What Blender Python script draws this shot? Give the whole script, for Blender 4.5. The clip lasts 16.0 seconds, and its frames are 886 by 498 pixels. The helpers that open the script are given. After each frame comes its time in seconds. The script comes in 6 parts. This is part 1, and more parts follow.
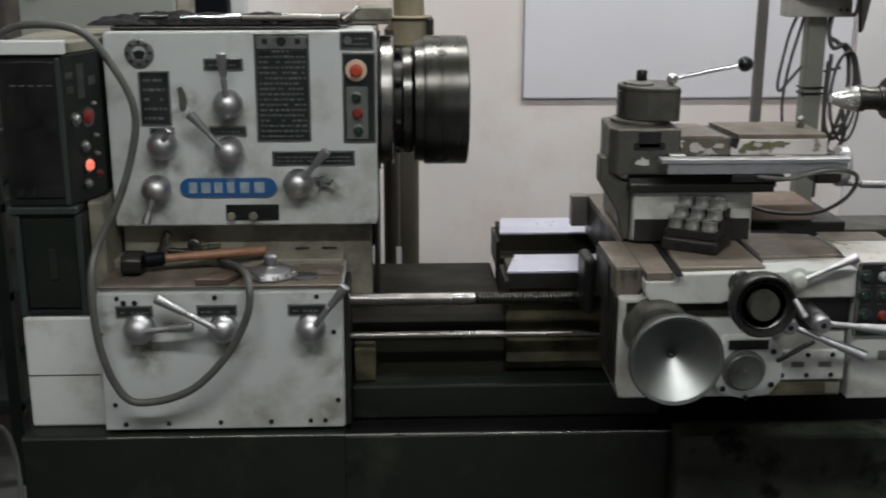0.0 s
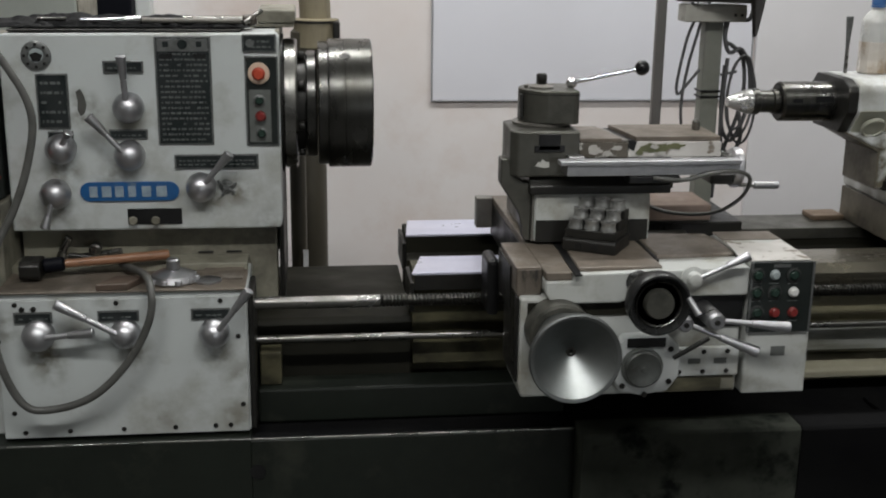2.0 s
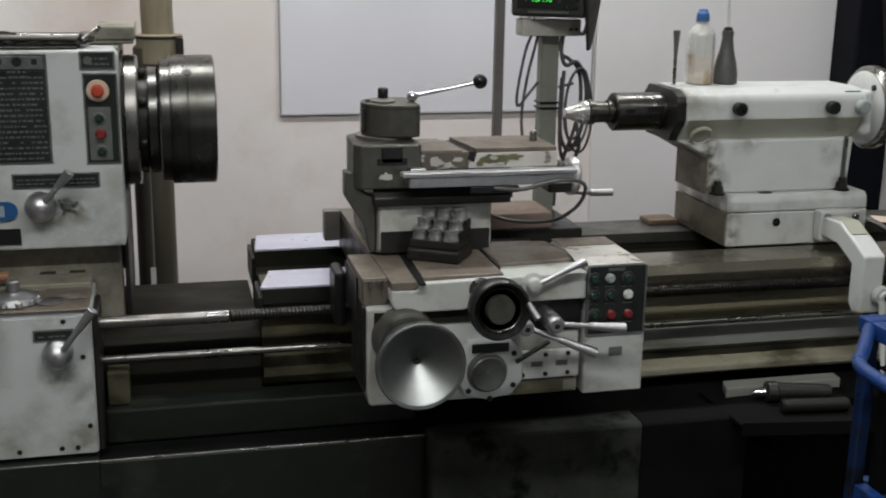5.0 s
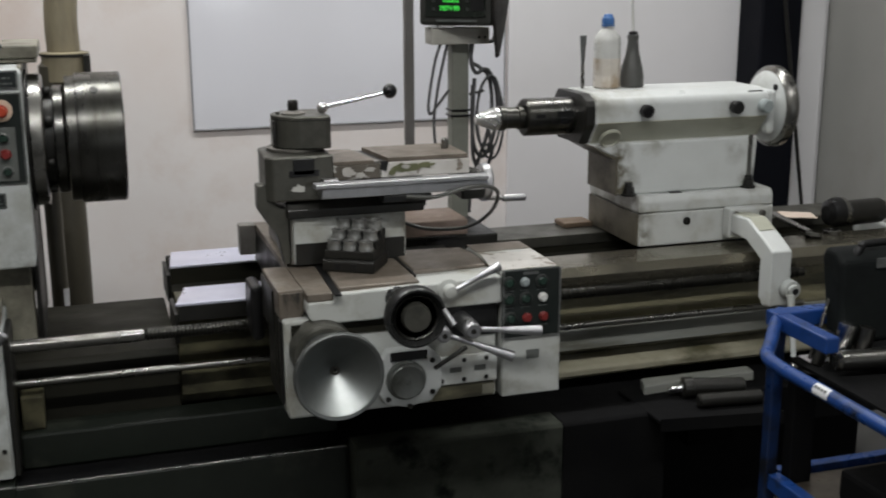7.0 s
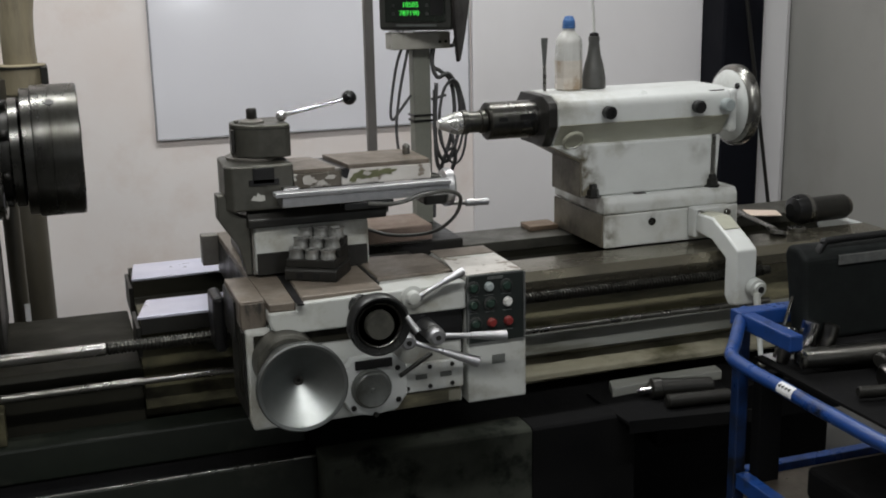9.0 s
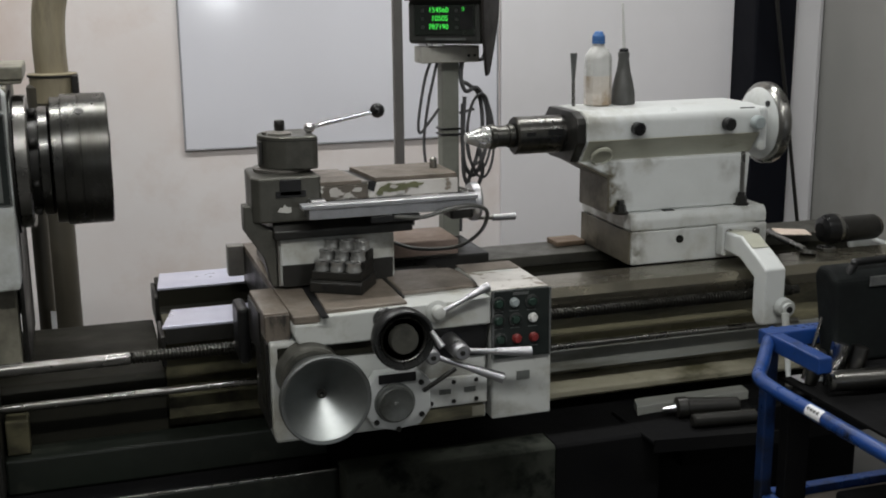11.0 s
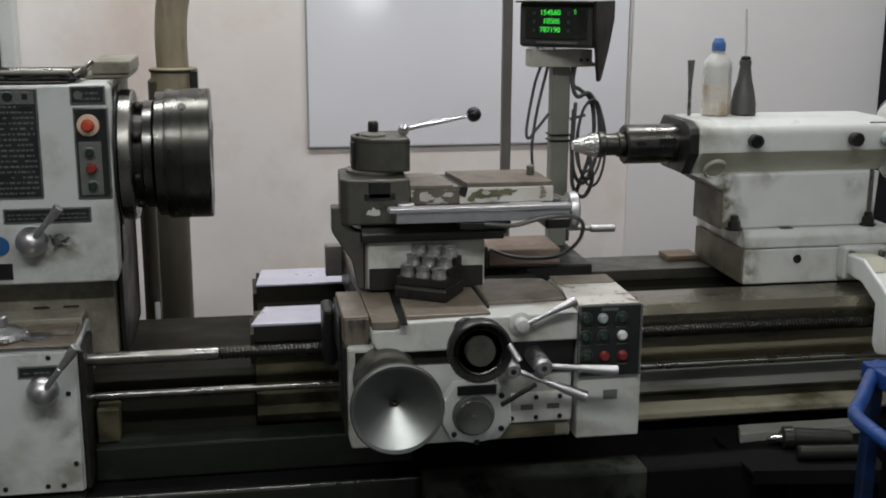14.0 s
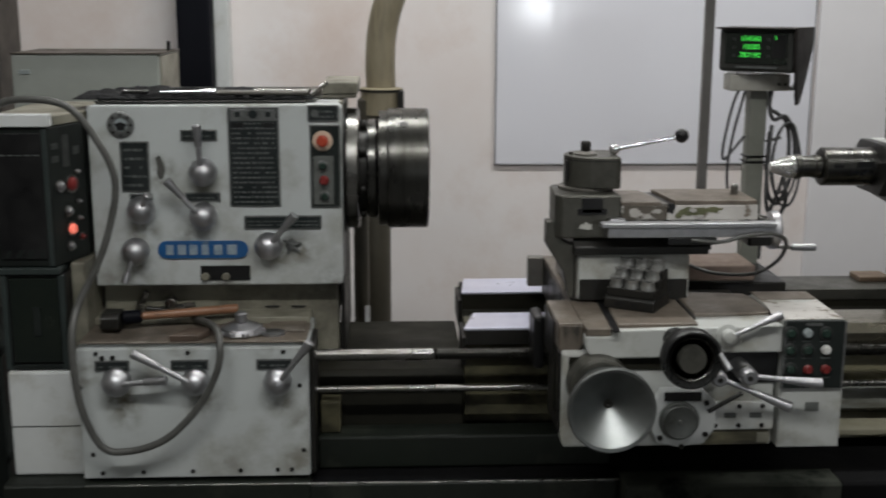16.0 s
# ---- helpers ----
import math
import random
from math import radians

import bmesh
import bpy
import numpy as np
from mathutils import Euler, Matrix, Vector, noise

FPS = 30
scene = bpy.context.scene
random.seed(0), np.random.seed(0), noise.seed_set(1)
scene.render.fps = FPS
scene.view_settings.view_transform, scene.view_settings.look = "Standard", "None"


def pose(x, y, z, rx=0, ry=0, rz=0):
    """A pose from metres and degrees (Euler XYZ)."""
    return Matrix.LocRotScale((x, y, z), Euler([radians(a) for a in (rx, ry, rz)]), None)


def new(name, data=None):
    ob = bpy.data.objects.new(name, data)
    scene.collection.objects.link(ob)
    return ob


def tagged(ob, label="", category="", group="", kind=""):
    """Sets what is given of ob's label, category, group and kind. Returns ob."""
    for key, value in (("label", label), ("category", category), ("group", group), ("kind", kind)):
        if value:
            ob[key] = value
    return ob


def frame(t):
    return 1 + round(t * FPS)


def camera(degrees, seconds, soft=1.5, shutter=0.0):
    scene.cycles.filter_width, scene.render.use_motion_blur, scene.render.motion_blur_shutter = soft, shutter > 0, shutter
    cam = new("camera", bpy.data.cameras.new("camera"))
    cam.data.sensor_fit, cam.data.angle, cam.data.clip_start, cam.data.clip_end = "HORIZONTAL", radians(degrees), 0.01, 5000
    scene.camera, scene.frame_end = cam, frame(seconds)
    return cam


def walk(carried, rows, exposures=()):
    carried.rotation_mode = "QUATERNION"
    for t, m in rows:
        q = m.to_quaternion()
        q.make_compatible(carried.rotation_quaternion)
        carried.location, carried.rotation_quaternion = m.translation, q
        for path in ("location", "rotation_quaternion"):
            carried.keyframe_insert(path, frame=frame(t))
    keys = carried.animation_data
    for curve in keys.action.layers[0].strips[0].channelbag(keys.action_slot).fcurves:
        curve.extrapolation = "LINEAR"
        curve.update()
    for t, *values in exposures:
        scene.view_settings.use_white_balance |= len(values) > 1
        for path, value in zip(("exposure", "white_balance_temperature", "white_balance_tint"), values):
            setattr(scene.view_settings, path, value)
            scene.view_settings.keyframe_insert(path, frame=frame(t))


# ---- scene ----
cam = camera(42.25, 16.0, soft=1.9, shutter=0.7)
ROWS = [
    (0.0, -0.0014, 0.0078, 1.5331, -2.52, -15.36, -0.14),
    (0.5, 0.0099, 0.0062, 1.5379, -4.36, -15.67, -0.08),
    (1.0, 0.0207, 0.0025, 1.5359, -5.50, -15.73, 0.03),
    (1.5, 0.0241, -0.0012, 1.5368, -6.10, -15.75, -0.14),
    (2.0, 0.0307, -0.0092, 1.5377, -6.54, -15.23, -0.70),
    (2.5, 0.0310, -0.0182, 1.5378, -7.73, -14.88, -1.01),
    (3.0, 0.0288, -0.0240, 1.5401, -8.98, -14.84, -1.20),
    (3.5, 0.0324, -0.0310, 1.5417, -9.77, -14.94, -0.87),
    (4.0, 0.0454, -0.0409, 1.5433, -10.97, -14.79, -0.85),
    (6.5, 0.0664, -0.0650, 1.5529, -16.67, -14.24, -0.28),
    (7.0, 0.0776, -0.0703, 1.5492, -17.70, -14.05, 0.18),
    (7.5, 0.0965, -0.0719, 1.5449, -19.60, -14.43, 0.63),
    (8.0, 0.1037, -0.0632, 1.5446, -19.89, -13.69, 1.04),
    (8.5, 0.1046, -0.0576, 1.5488, -19.04, -13.91, 1.14),
    (9.0, 0.1062, -0.0618, 1.5478, -19.25, -13.84, 1.13),
    (11.5, 0.1089, -0.0497, 1.5517, -17.18, -13.09, 0.44),
    (12.0, 0.1087, -0.0508, 1.5558, -16.63, -13.09, 0.50),
    (12.5, 0.1321, -0.0311, 1.5502, -15.70, -13.19, 0.59),
    (13.0, 0.2145, 0.0104, 1.5459, -12.22, -13.06, 0.07),
    (13.5, 0.2536, 0.0079, 1.5435, -10.06, -13.08, -0.21),
    (14.0, 0.2560, -0.0181, 1.5494, -9.81, -13.13, -0.23),
    (14.5, 0.2098, -0.0693, 1.5624, -9.24, -12.57, -0.52),
    (15.0, 0.1547, -0.0988, 1.5590, -7.88, -12.18, -0.32),
    (15.5, 0.1084, -0.1314, 1.5650, -5.24, -12.32, -0.11),
    (16.0, 0.0838, -0.1664, 1.5724, -2.56, -12.29, -0.18),
]
walk(cam, [(t, pose(x, y, z, 90 + pitch, roll, yaw)) for t, x, y, z, yaw, pitch, roll in ROWS],
     exposures=[(0.0, 0.0), (4.0, -0.03), (9.0, -0.07), (12.0, -0.12), (14.0, -0.15), (16.0, -0.22)])

# ---------------------------------------------------------------- light
world = bpy.data.worlds.new("world")
scene.world = world
world.use_nodes = True
world.node_tree.nodes["Background"].inputs[0].default_value = (0.75, 0.8, 0.9, 1)
world.node_tree.nodes["Background"].inputs[1].default_value = 0.02


def area_lamp(name, m, power, sx, sy, color):
    data = bpy.data.lights.new(name, "AREA")
    data.shape, data.size, data.size_y, data.energy, data.color = "RECTANGLE", sx, sy, power, color
    ob = new(name, data)
    ob.matrix_world = m
    return ob


TUBE = (0.99, 0.992, 0.98)
LAMPS = [(-0.7, 0.4, 40), (0.85, 0.4, 46), (2.6, 0.6, 8), (-0.1, 3.25, 38), (1.8, 3.25, 35)]
for lx, ly, watts in LAMPS:
    area_lamp("tube_light", pose(lx, ly, 3.30), watts, 1.4, 0.16, TUBE)
area_lamp("window_light", pose(1.72, -3.93, 1.50, 90, 0, 0), 16, 0.40, 0.24, (0.92, 0.96, 1.0))


# ---------------------------------------------------------------- materials
def mat(name, c1, c2=None, rough=0.6, metal=0.0, scale=6.0, fine=90.0, bump=0.1, grime=None, amount=0.5, spread=0.06,
        stretch=(1, 1, 1), grime_scale=9.0, rough_var=0.15, emit=0.0, coat=0.0, spec=0.5):
    """Two-scale procedural surface: broad stains between c1 and c2, fine grain in bump and gloss, patches of grime."""
    m = bpy.data.materials.new(name)
    m.use_nodes = True
    nt = m.node_tree
    b = nt.nodes["Principled BSDF"]
    b.inputs["Metallic"].default_value = metal
    b.inputs["Coat Weight"].default_value = coat
    b.inputs["Specular IOR Level"].default_value = spec
    tc = nt.nodes.new("ShaderNodeTexCoord")
    mp = nt.nodes.new("ShaderNodeMapping")
    mp.inputs["Scale"].default_value = stretch
    nt.links.new(tc.outputs["Object"], mp.inputs[0])

    def tex(s, detail=5):
        n = nt.nodes.new("ShaderNodeTexNoise")
        n.inputs["Scale"].default_value, n.inputs["Detail"].default_value = s, detail
        n.inputs["Roughness"].default_value = 0.65
        nt.links.new(mp.outputs[0], n.inputs["Vector"])
        return n

    def mixed(fac, a, bb):
        x = nt.nodes.new("ShaderNodeMix")
        x.data_type = "RGBA"
        nt.links.new(fac, x.inputs[0])
        for sock, val in ((x.inputs[6], a), (x.inputs[7], bb)):
            if isinstance(val, tuple):
                sock.default_value = (*val, 1)
            else:
                nt.links.new(val, sock)
        return x.outputs[2]

    def ramp(src, lo, hi):
        r = nt.nodes.new("ShaderNodeMapRange")
        r.inputs[1].default_value, r.inputs[2].default_value = lo, hi
        nt.links.new(src, r.inputs[0])
        return r.outputs[0]

    broad, grain = tex(scale), tex(fine, 3)
    col = mixed(ramp(broad.outputs[0], 0.35, 0.65), c1, c2 or tuple(v * 0.8 for v in c1))
    if grime:
        g = tex(grime_scale, 8)
        col = mixed(ramp(g.outputs[0], 1 - amount, 1 - amount + spread), col, grime)
    nt.links.new(col, b.inputs["Base Color"])
    rr = nt.nodes.new("ShaderNodeMapRange")
    rr.inputs[1].default_value, rr.inputs[2].default_value = 0.3, 0.7
    rr.inputs[3].default_value, rr.inputs[4].default_value = max(rough - rough_var, 0.03), min(rough + rough_var, 1)
    nt.links.new(broad.outputs[0], rr.inputs[0])
    nt.links.new(rr.outputs[0], b.inputs["Roughness"])
    if bump:
        bp = nt.nodes.new("ShaderNodeBump")
        bp.inputs["Strength"].default_value, bp.inputs["Distance"].default_value = bump, 0.002
        nt.links.new(grain.outputs[0], bp.inputs["Height"])
        nt.links.new(bp.outputs[0], b.inputs["Normal"])
    if emit:
        nt.links.new(col, b.inputs["Emission Color"])
        b.inputs["Emission Strength"].default_value = emit
    return m


PLASTER = mat("plaster", (0.77, 0.70, 0.67), (0.82, 0.785, 0.775), 0.85, scale=1.1, fine=60, bump=0.12, grime=(0.66, 0.55, 0.49), amount=0.52, spread=0.3, grime_scale=1.7)
GREYWALL = mat("grey_plaster", (0.25, 0.25, 0.235), (0.28, 0.275, 0.26), 0.85, scale=1.0, fine=40, grime=(0.20, 0.195, 0.18), amount=0.45, spread=0.3, grime_scale=1.2)
CONCRETE = mat("concrete", (0.06, 0.06, 0.057), (0.09, 0.088, 0.083), 0.7, scale=2.0, fine=120, bump=0.3, grime=(0.025, 0.025, 0.025), amount=0.5, spread=0.2, grime_scale=3)
CEIL = mat("ceiling_paint", (0.42, 0.42, 0.42), (0.48, 0.48, 0.47), 0.9, scale=1.0)
BOARD = mat("board_enamel", (0.74, 0.74, 0.79), (0.765, 0.765, 0.81), 0.12, scale=1.0, fine=300, bump=0.0, rough_var=0.01)
ALU = mat("aluminium", (0.52, 0.52, 0.54), (0.42, 0.42, 0.43), 0.42, 1.0, scale=14, fine=220, bump=0.08, rough_var=0.08)
ALU_DULL = mat("cast_aluminium", (0.50, 0.50, 0.51), (0.38, 0.38, 0.39), 0.42, 1.0, scale=20, fine=150, bump=0.12)
TURNED = mat("turned_aluminium", (0.25, 0.262, 0.258), (0.195, 0.205, 0.20), 0.44, 1.0, scale=8, fine=260, bump=0.0, rough_var=0.05)
# turned faces stretch the highlight across the tool marks, which run round the wheel's axis
grain_dir = TURNED.node_tree.nodes.new("ShaderNodeTangent")
grain_dir.direction_type, grain_dir.axis = "RADIAL", "Y"
TURNED.node_tree.links.new(grain_dir.outputs[0], TURNED.node_tree.nodes["Principled BSDF"].inputs["Tangent"])
TURNED.node_tree.nodes["Principled BSDF"].inputs["Anisotropic"].default_value = 0.4
PAINT = mat("machine_paint", (0.505, 0.535, 0.525), (0.455, 0.475, 0.465), 0.45, scale=3.0, fine=70, bump=0.12, grime=(0.27, 0.265, 0.22), amount=0.49, spread=0.30, grime_scale=6)
PAINT_CLEAN = mat("tailstock_paint", (0.64, 0.66, 0.65), (0.56, 0.575, 0.56), 0.40, scale=3, fine=60, bump=0.1, grime=(0.34, 0.33, 0.27), amount=0.47, spread=0.28, grime_scale=7)
PAINT_OILY = mat("oily_cream_paint", (0.27, 0.25, 0.165), (0.17, 0.155, 0.095), 0.30, scale=5, fine=60, bump=0.1, grime=(0.035, 0.033, 0.024), amount=0.52, spread=0.2, grime_scale=5, stretch=(0.4, 1, 1.8))
CHIPPED = mat("chipped_paint", (0.50, 0.50, 0.47), (0.42, 0.41, 0.37), 0.5, scale=6, fine=90, bump=0.2, grime=(0.12, 0.125, 0.06), amount=0.47, spread=0.04, grime_scale=8)
BASE = mat("dark_green_base", (0.014, 0.0175, 0.0135), (0.008, 0.010, 0.0075), 0.45, scale=4, fine=80, bump=0.15, grime=(0.034, 0.037, 0.028), amount=0.44, spread=0.2, grime_scale=6, rough_var=0.15, spec=0.3)
IRON = mat("dark_cast_iron", (0.026, 0.025, 0.022), (0.014, 0.0135, 0.012), 0.42, 0.4, scale=8, fine=120, bump=0.25)
STEEL = mat("bare_steel", (0.30, 0.295, 0.28), (0.19, 0.185, 0.17), 0.30, 1.0, scale=9, fine=200, bump=0.06)
CHUCK = mat("oily_turned_steel", (0.165, 0.162, 0.155), (0.10, 0.098, 0.088), 0.30, 1.0, scale=4, fine=160, bump=0.04, stretch=(3, 1, 1), rough_var=0.06, grime=(0.045, 0.044, 0.035), amount=0.46, spread=0.25, grime_scale=5)
CHUCKBODY = mat("oil_dark_turned_steel", (0.125, 0.124, 0.118), (0.075, 0.074, 0.066), 0.28, 1.0, scale=4, fine=160, bump=0.04, stretch=(3, 1, 1), rough_var=0.06, grime=(0.035, 0.034, 0.027), amount=0.46, spread=0.25, grime_scale=5)
BRIGHT = mat("polished_steel", (0.74, 0.74, 0.76), (0.66, 0.66, 0.68), 0.14, 1.0, scale=9, fine=200, bump=0.02, rough_var=0.05)
WAY = mat("ground_way", (0.70, 0.70, 0.82), (0.58, 0.58, 0.70), 0.30, 0.45, scale=7, fine=200, bump=0.03, rough_var=0.05)
WAY_OILY = mat("oily_way", (0.34, 0.32, 0.26), (0.22, 0.20, 0.15), 0.22, 0.9, scale=6, fine=120, bump=0.05, stretch=(0.6, 1, 1))
POSTMETAL = mat("phosphated_steel", (0.105, 0.103, 0.088), (0.075, 0.073, 0.062), 0.42, 0.6, scale=10, fine=140, bump=0.1, grime=(0.04, 0.04, 0.034), amount=0.46, spread=0.2, grime_scale=12)
BROWN = mat("greasy_brown_top", (0.19, 0.158, 0.126), (0.105, 0.088, 0.07), 0.45, 0.2, scale=9, fine=120, bump=0.15, grime=(0.29, 0.265, 0.235), amount=0.44, spread=0.2, grime_scale=6)
APRON = mat("dirty_apron_paint", (0.47, 0.485, 0.465), (0.405, 0.41, 0.385), 0.45, scale=4.0, fine=70, bump=0.12, grime=(0.22, 0.205, 0.15), amount=0.50, spread=0.25, grime_scale=8)
BLACK = mat("black_plastic", (0.006, 0.006, 0.0065), (0.011, 0.011, 0.011), 0.4, scale=12, fine=160, bump=0.05, spec=0.35)
RUBBER = mat("black_cable", (0.055, 0.055, 0.058), (0.08, 0.08, 0.08), 0.5, scale=20)
HOSE = mat("grey_hose", (0.095, 0.095, 0.088), (0.06, 0.06, 0.054), 0.5, scale=15, fine=200)
PANEL = mat("dark_green_panel", (0.009, 0.012, 0.011), (0.015, 0.019, 0.017), 0.5, scale=9, fine=100, bump=0.08, spec=0.3)
PLATE = mat("engraved_plate", (0.013, 0.018, 0.018), (0.026, 0.030, 0.030), 0.42, 0.2, scale=14, fine=150, spec=0.35)
LETTER = mat("plate_lettering", (0.115, 0.125, 0.12), (0.07, 0.076, 0.073), 0.5, scale=40)
LIGHTPLATE = mat("worn_aluminium_plate", (0.20, 0.205, 0.20), (0.12, 0.125, 0.12), 0.42, 0.6, scale=30, fine=150)
RED = mat("red_button", (0.19, 0.022, 0.02), (0.14, 0.016, 0.014), 0.38, scale=20)
ORANGE = mat("orange_button", (0.44, 0.06, 0.025), (0.36, 0.045, 0.02), 0.42, scale=20)
GLOWRED = mat("lit_red_lamp", (0.9, 0.10, 0.06), (0.9, 0.30, 0.22), 0.4, scale=120, emit=0.8)
YELLOW = mat("cream_collar", (0.62, 0.47, 0.36), (0.55, 0.40, 0.30), 0.5, scale=20)
GREENB = mat("green_button", (0.014, 0.034, 0.024), (0.010, 0.024, 0.017), 0.4, scale=20)
WHITEB = mat("white_button", (0.66, 0.66, 0.64), (0.56, 0.56, 0.53), 0.4, scale=20)
GREYB = mat("grey_button", (0.32, 0.36, 0.36), (0.25, 0.28, 0.28), 0.4, scale=20)
BLUE = mat("blue_cart_paint", (0.010, 0.048, 0.20), (0.008, 0.036, 0.15), 0.34, scale=8, fine=90, grime=(0.008, 0.012, 0.024), amount=0.47, spread=0.12)
LOGO = mat("blue_plaque", (0.014, 0.095, 0.26), (0.011, 0.072, 0.20), 0.42, scale=14, grime=(0.13, 0.17, 0.21), amount=0.38, spread=0.1, grime_scale=18)
BLUECAP = mat("blue_cap", (0.075, 0.20, 0.47), (0.055, 0.15, 0.38), 0.4, scale=20)
HANDLE = mat("varnished_ash", (0.29, 0.145, 0.08), (0.21, 0.10, 0.05), 0.4, scale=12, fine=160, stretch=(1, 6, 6), grime=(0.06, 0.045, 0.03), amount=0.42, spread=0.15, grime_scale=20)
WOOD = mat("oil_soaked_wood", (0.10, 0.07, 0.052), (0.07, 0.05, 0.037), 0.5, scale=10, stretch=(1, 5, 5))
WOODLIGHT = mat("worn_board", (0.15, 0.105, 0.07), (0.11, 0.075, 0.048), 0.6, scale=10, stretch=(1, 5, 5))
BEIGE = mat("dirty_beige_paint", (0.25, 0.24, 0.19), (0.17, 0.16, 0.12), 0.5, scale=5, grime=(0.055, 0.05, 0.038), amount=0.54, spread=0.25, grime_scale=5)
DUCT = mat("stained_duct", (0.34, 0.295, 0.20), (0.21, 0.18, 0.12), 0.5, scale=4, grime=(0.085, 0.07, 0.05), amount=0.48, spread=0.2, grime_scale=5, stretch=(2.2, 2.2, 0.45))
DUCT_DARK = mat("dark_brown_duct", (0.085, 0.075, 0.055), (0.055, 0.05, 0.038), 0.5, scale=4, stretch=(1, 1, 0.5))
CLOTH = mat("oily_rag", (0.012, 0.012, 0.013), (0.04, 0.04, 0.04), 0.95, scale=22, fine=240, bump=0.6, spec=0.15)
NAVY = mat("dark_post", (0.003, 0.0035, 0.006), (0.005, 0.0055, 0.009), 0.6, scale=4, spec=0.12)
CABGREY = mat("pale_green_cabinet", (0.40, 0.425, 0.39), (0.34, 0.36, 0.325), 0.55, scale=3, grime=(0.25, 0.25, 0.2), amount=0.38, spread=0.2)
BOTTLE = mat("cloudy_plastic", (0.62, 0.58, 0.53), (0.52, 0.46, 0.39), 0.35, scale=10, grime=(0.36, 0.27, 0.18), amount=0.50, spread=0.14, grime_scale=11)
CANGREY = mat("grey_oiler", (0.12, 0.12, 0.115), (0.085, 0.085, 0.08), 0.45, 0.4, scale=12)
DIGIT = mat("green_digits", (0.06, 0.8, 0.08), (0.06, 0.7, 0.08), 0.5, scale=9, bump=0, emit=0.95)
SCREEN = mat("display_glass", (0.008, 0.012, 0.010), (0.012, 0.016, 0.012), 0.18, scale=9, bump=0)
STICKER = mat("white_sticker", (0.7, 0.7, 0.7), (0.6, 0.6, 0.62), 0.5, scale=30)
GRIMY = mat("grimy_brown_iron", (0.075, 0.062, 0.048), (0.045, 0.038, 0.03), 0.42, 0.3, scale=9, fine=100, bump=0.2)
WHEELBLACK = mat("blackened_steel", (0.040, 0.041, 0.040), (0.024, 0.024, 0.024), 0.34, 0.6, scale=10, fine=120, bump=0.06)


def stained(name, spots, reach=0.055, paint=None):
    """Paint with oily brown stains round the given (x, z) spots, in the part's own coordinates."""
    m = (paint or PAINT).copy()
    m.name = name
    nt = m.node_tree
    b = nt.nodes["Principled BSDF"]
    src = b.inputs["Base Color"].links[0].from_socket
    tc = nt.nodes.new("ShaderNodeTexCoord")
    flat = nt.nodes.new("ShaderNodeVectorMath")
    flat.operation = "MULTIPLY"
    flat.inputs[1].default_value = (1, 0, 1)
    nt.links.new(tc.outputs["Object"], flat.inputs[0])
    wob = nt.nodes.new("ShaderNodeTexNoise")
    wob.inputs["Scale"].default_value, wob.inputs["Detail"].default_value = 28, 6
    nt.links.new(tc.outputs["Object"], wob.inputs["Vector"])
    total = None
    for sx, sz, strength in spots:
        d = nt.nodes.new("ShaderNodeVectorMath")
        d.operation = "DISTANCE"
        d.inputs[1].default_value = (sx, 0, sz)
        nt.links.new(flat.outputs[0], d.inputs[0])
        r = nt.nodes.new("ShaderNodeMapRange")
        r.inputs[1].default_value, r.inputs[2].default_value = 0.012, reach
        r.inputs[3].default_value, r.inputs[4].default_value = strength, 0
        nt.links.new(d.outputs["Value"], r.inputs[0])
        if total is None:
            total = r.outputs[0]
        else:
            mx = nt.nodes.new("ShaderNodeMath")
            mx.operation = "MAXIMUM"
            nt.links.new(total, mx.inputs[0])
            nt.links.new(r.outputs[0], mx.inputs[1])
            total = mx.outputs[0]
    mul = nt.nodes.new("ShaderNodeMath")
    mul.operation = "MULTIPLY"
    wr = nt.nodes.new("ShaderNodeMapRange")
    wr.inputs[1].default_value, wr.inputs[2].default_value = 0.36, 0.58
    nt.links.new(wob.outputs[0], wr.inputs[0])
    nt.links.new(total, mul.inputs[0])
    nt.links.new(wr.outputs[0], mul.inputs[1])
    mix = nt.nodes.new("ShaderNodeMix")
    mix.data_type = "RGBA"
    nt.links.new(mul.outputs[0], mix.inputs[0])
    nt.links.new(src, mix.inputs[6])
    mix.inputs[7].default_value = (0.10, 0.085, 0.05, 1)
    nt.links.new(mix.outputs[2], b.inputs["Base Color"])
    return m


WORNGREY = mat("worn_grey_metal", (0.20, 0.19, 0.17), (0.13, 0.122, 0.108), 0.45, 0.35, scale=9, fine=120, bump=0.15)
TIP = mat("ground_tip", (0.70, 0.70, 0.68), (0.60, 0.60, 0.58), 0.28, 0.75, scale=30, fine=200, bump=0.03)
POCKET = mat("worn_bright_cup", (0.46, 0.46, 0.44), (0.22, 0.22, 0.21), 0.40, 0.8, scale=40, fine=200, bump=0.15)
EMBLEM = mat("pale_emblem", (0.30, 0.36, 0.40), (0.18, 0.24, 0.30), 0.5, scale=40)
# Cart blue darkened for the shade the legs stand in.
LEGBLUE = mat("shaded_blue_leg", (0.006, 0.026, 0.10), (0.004, 0.012, 0.04), 0.4, scale=8, grime=(0.004, 0.005, 0.008), amount=0.55, spread=0.15)
# Near-black with sparse cream patches; the next is cream with dark blotches.
DARKIRON = mat("near_black_iron", (0.018, 0.017, 0.012), (0.010, 0.010, 0.007), 0.6, scale=5, fine=80, bump=0.15, grime=(0.075, 0.069, 0.04), amount=0.41, spread=0.14, grime_scale=5, stretch=(0.6, 1, 1.4), spec=0.15)
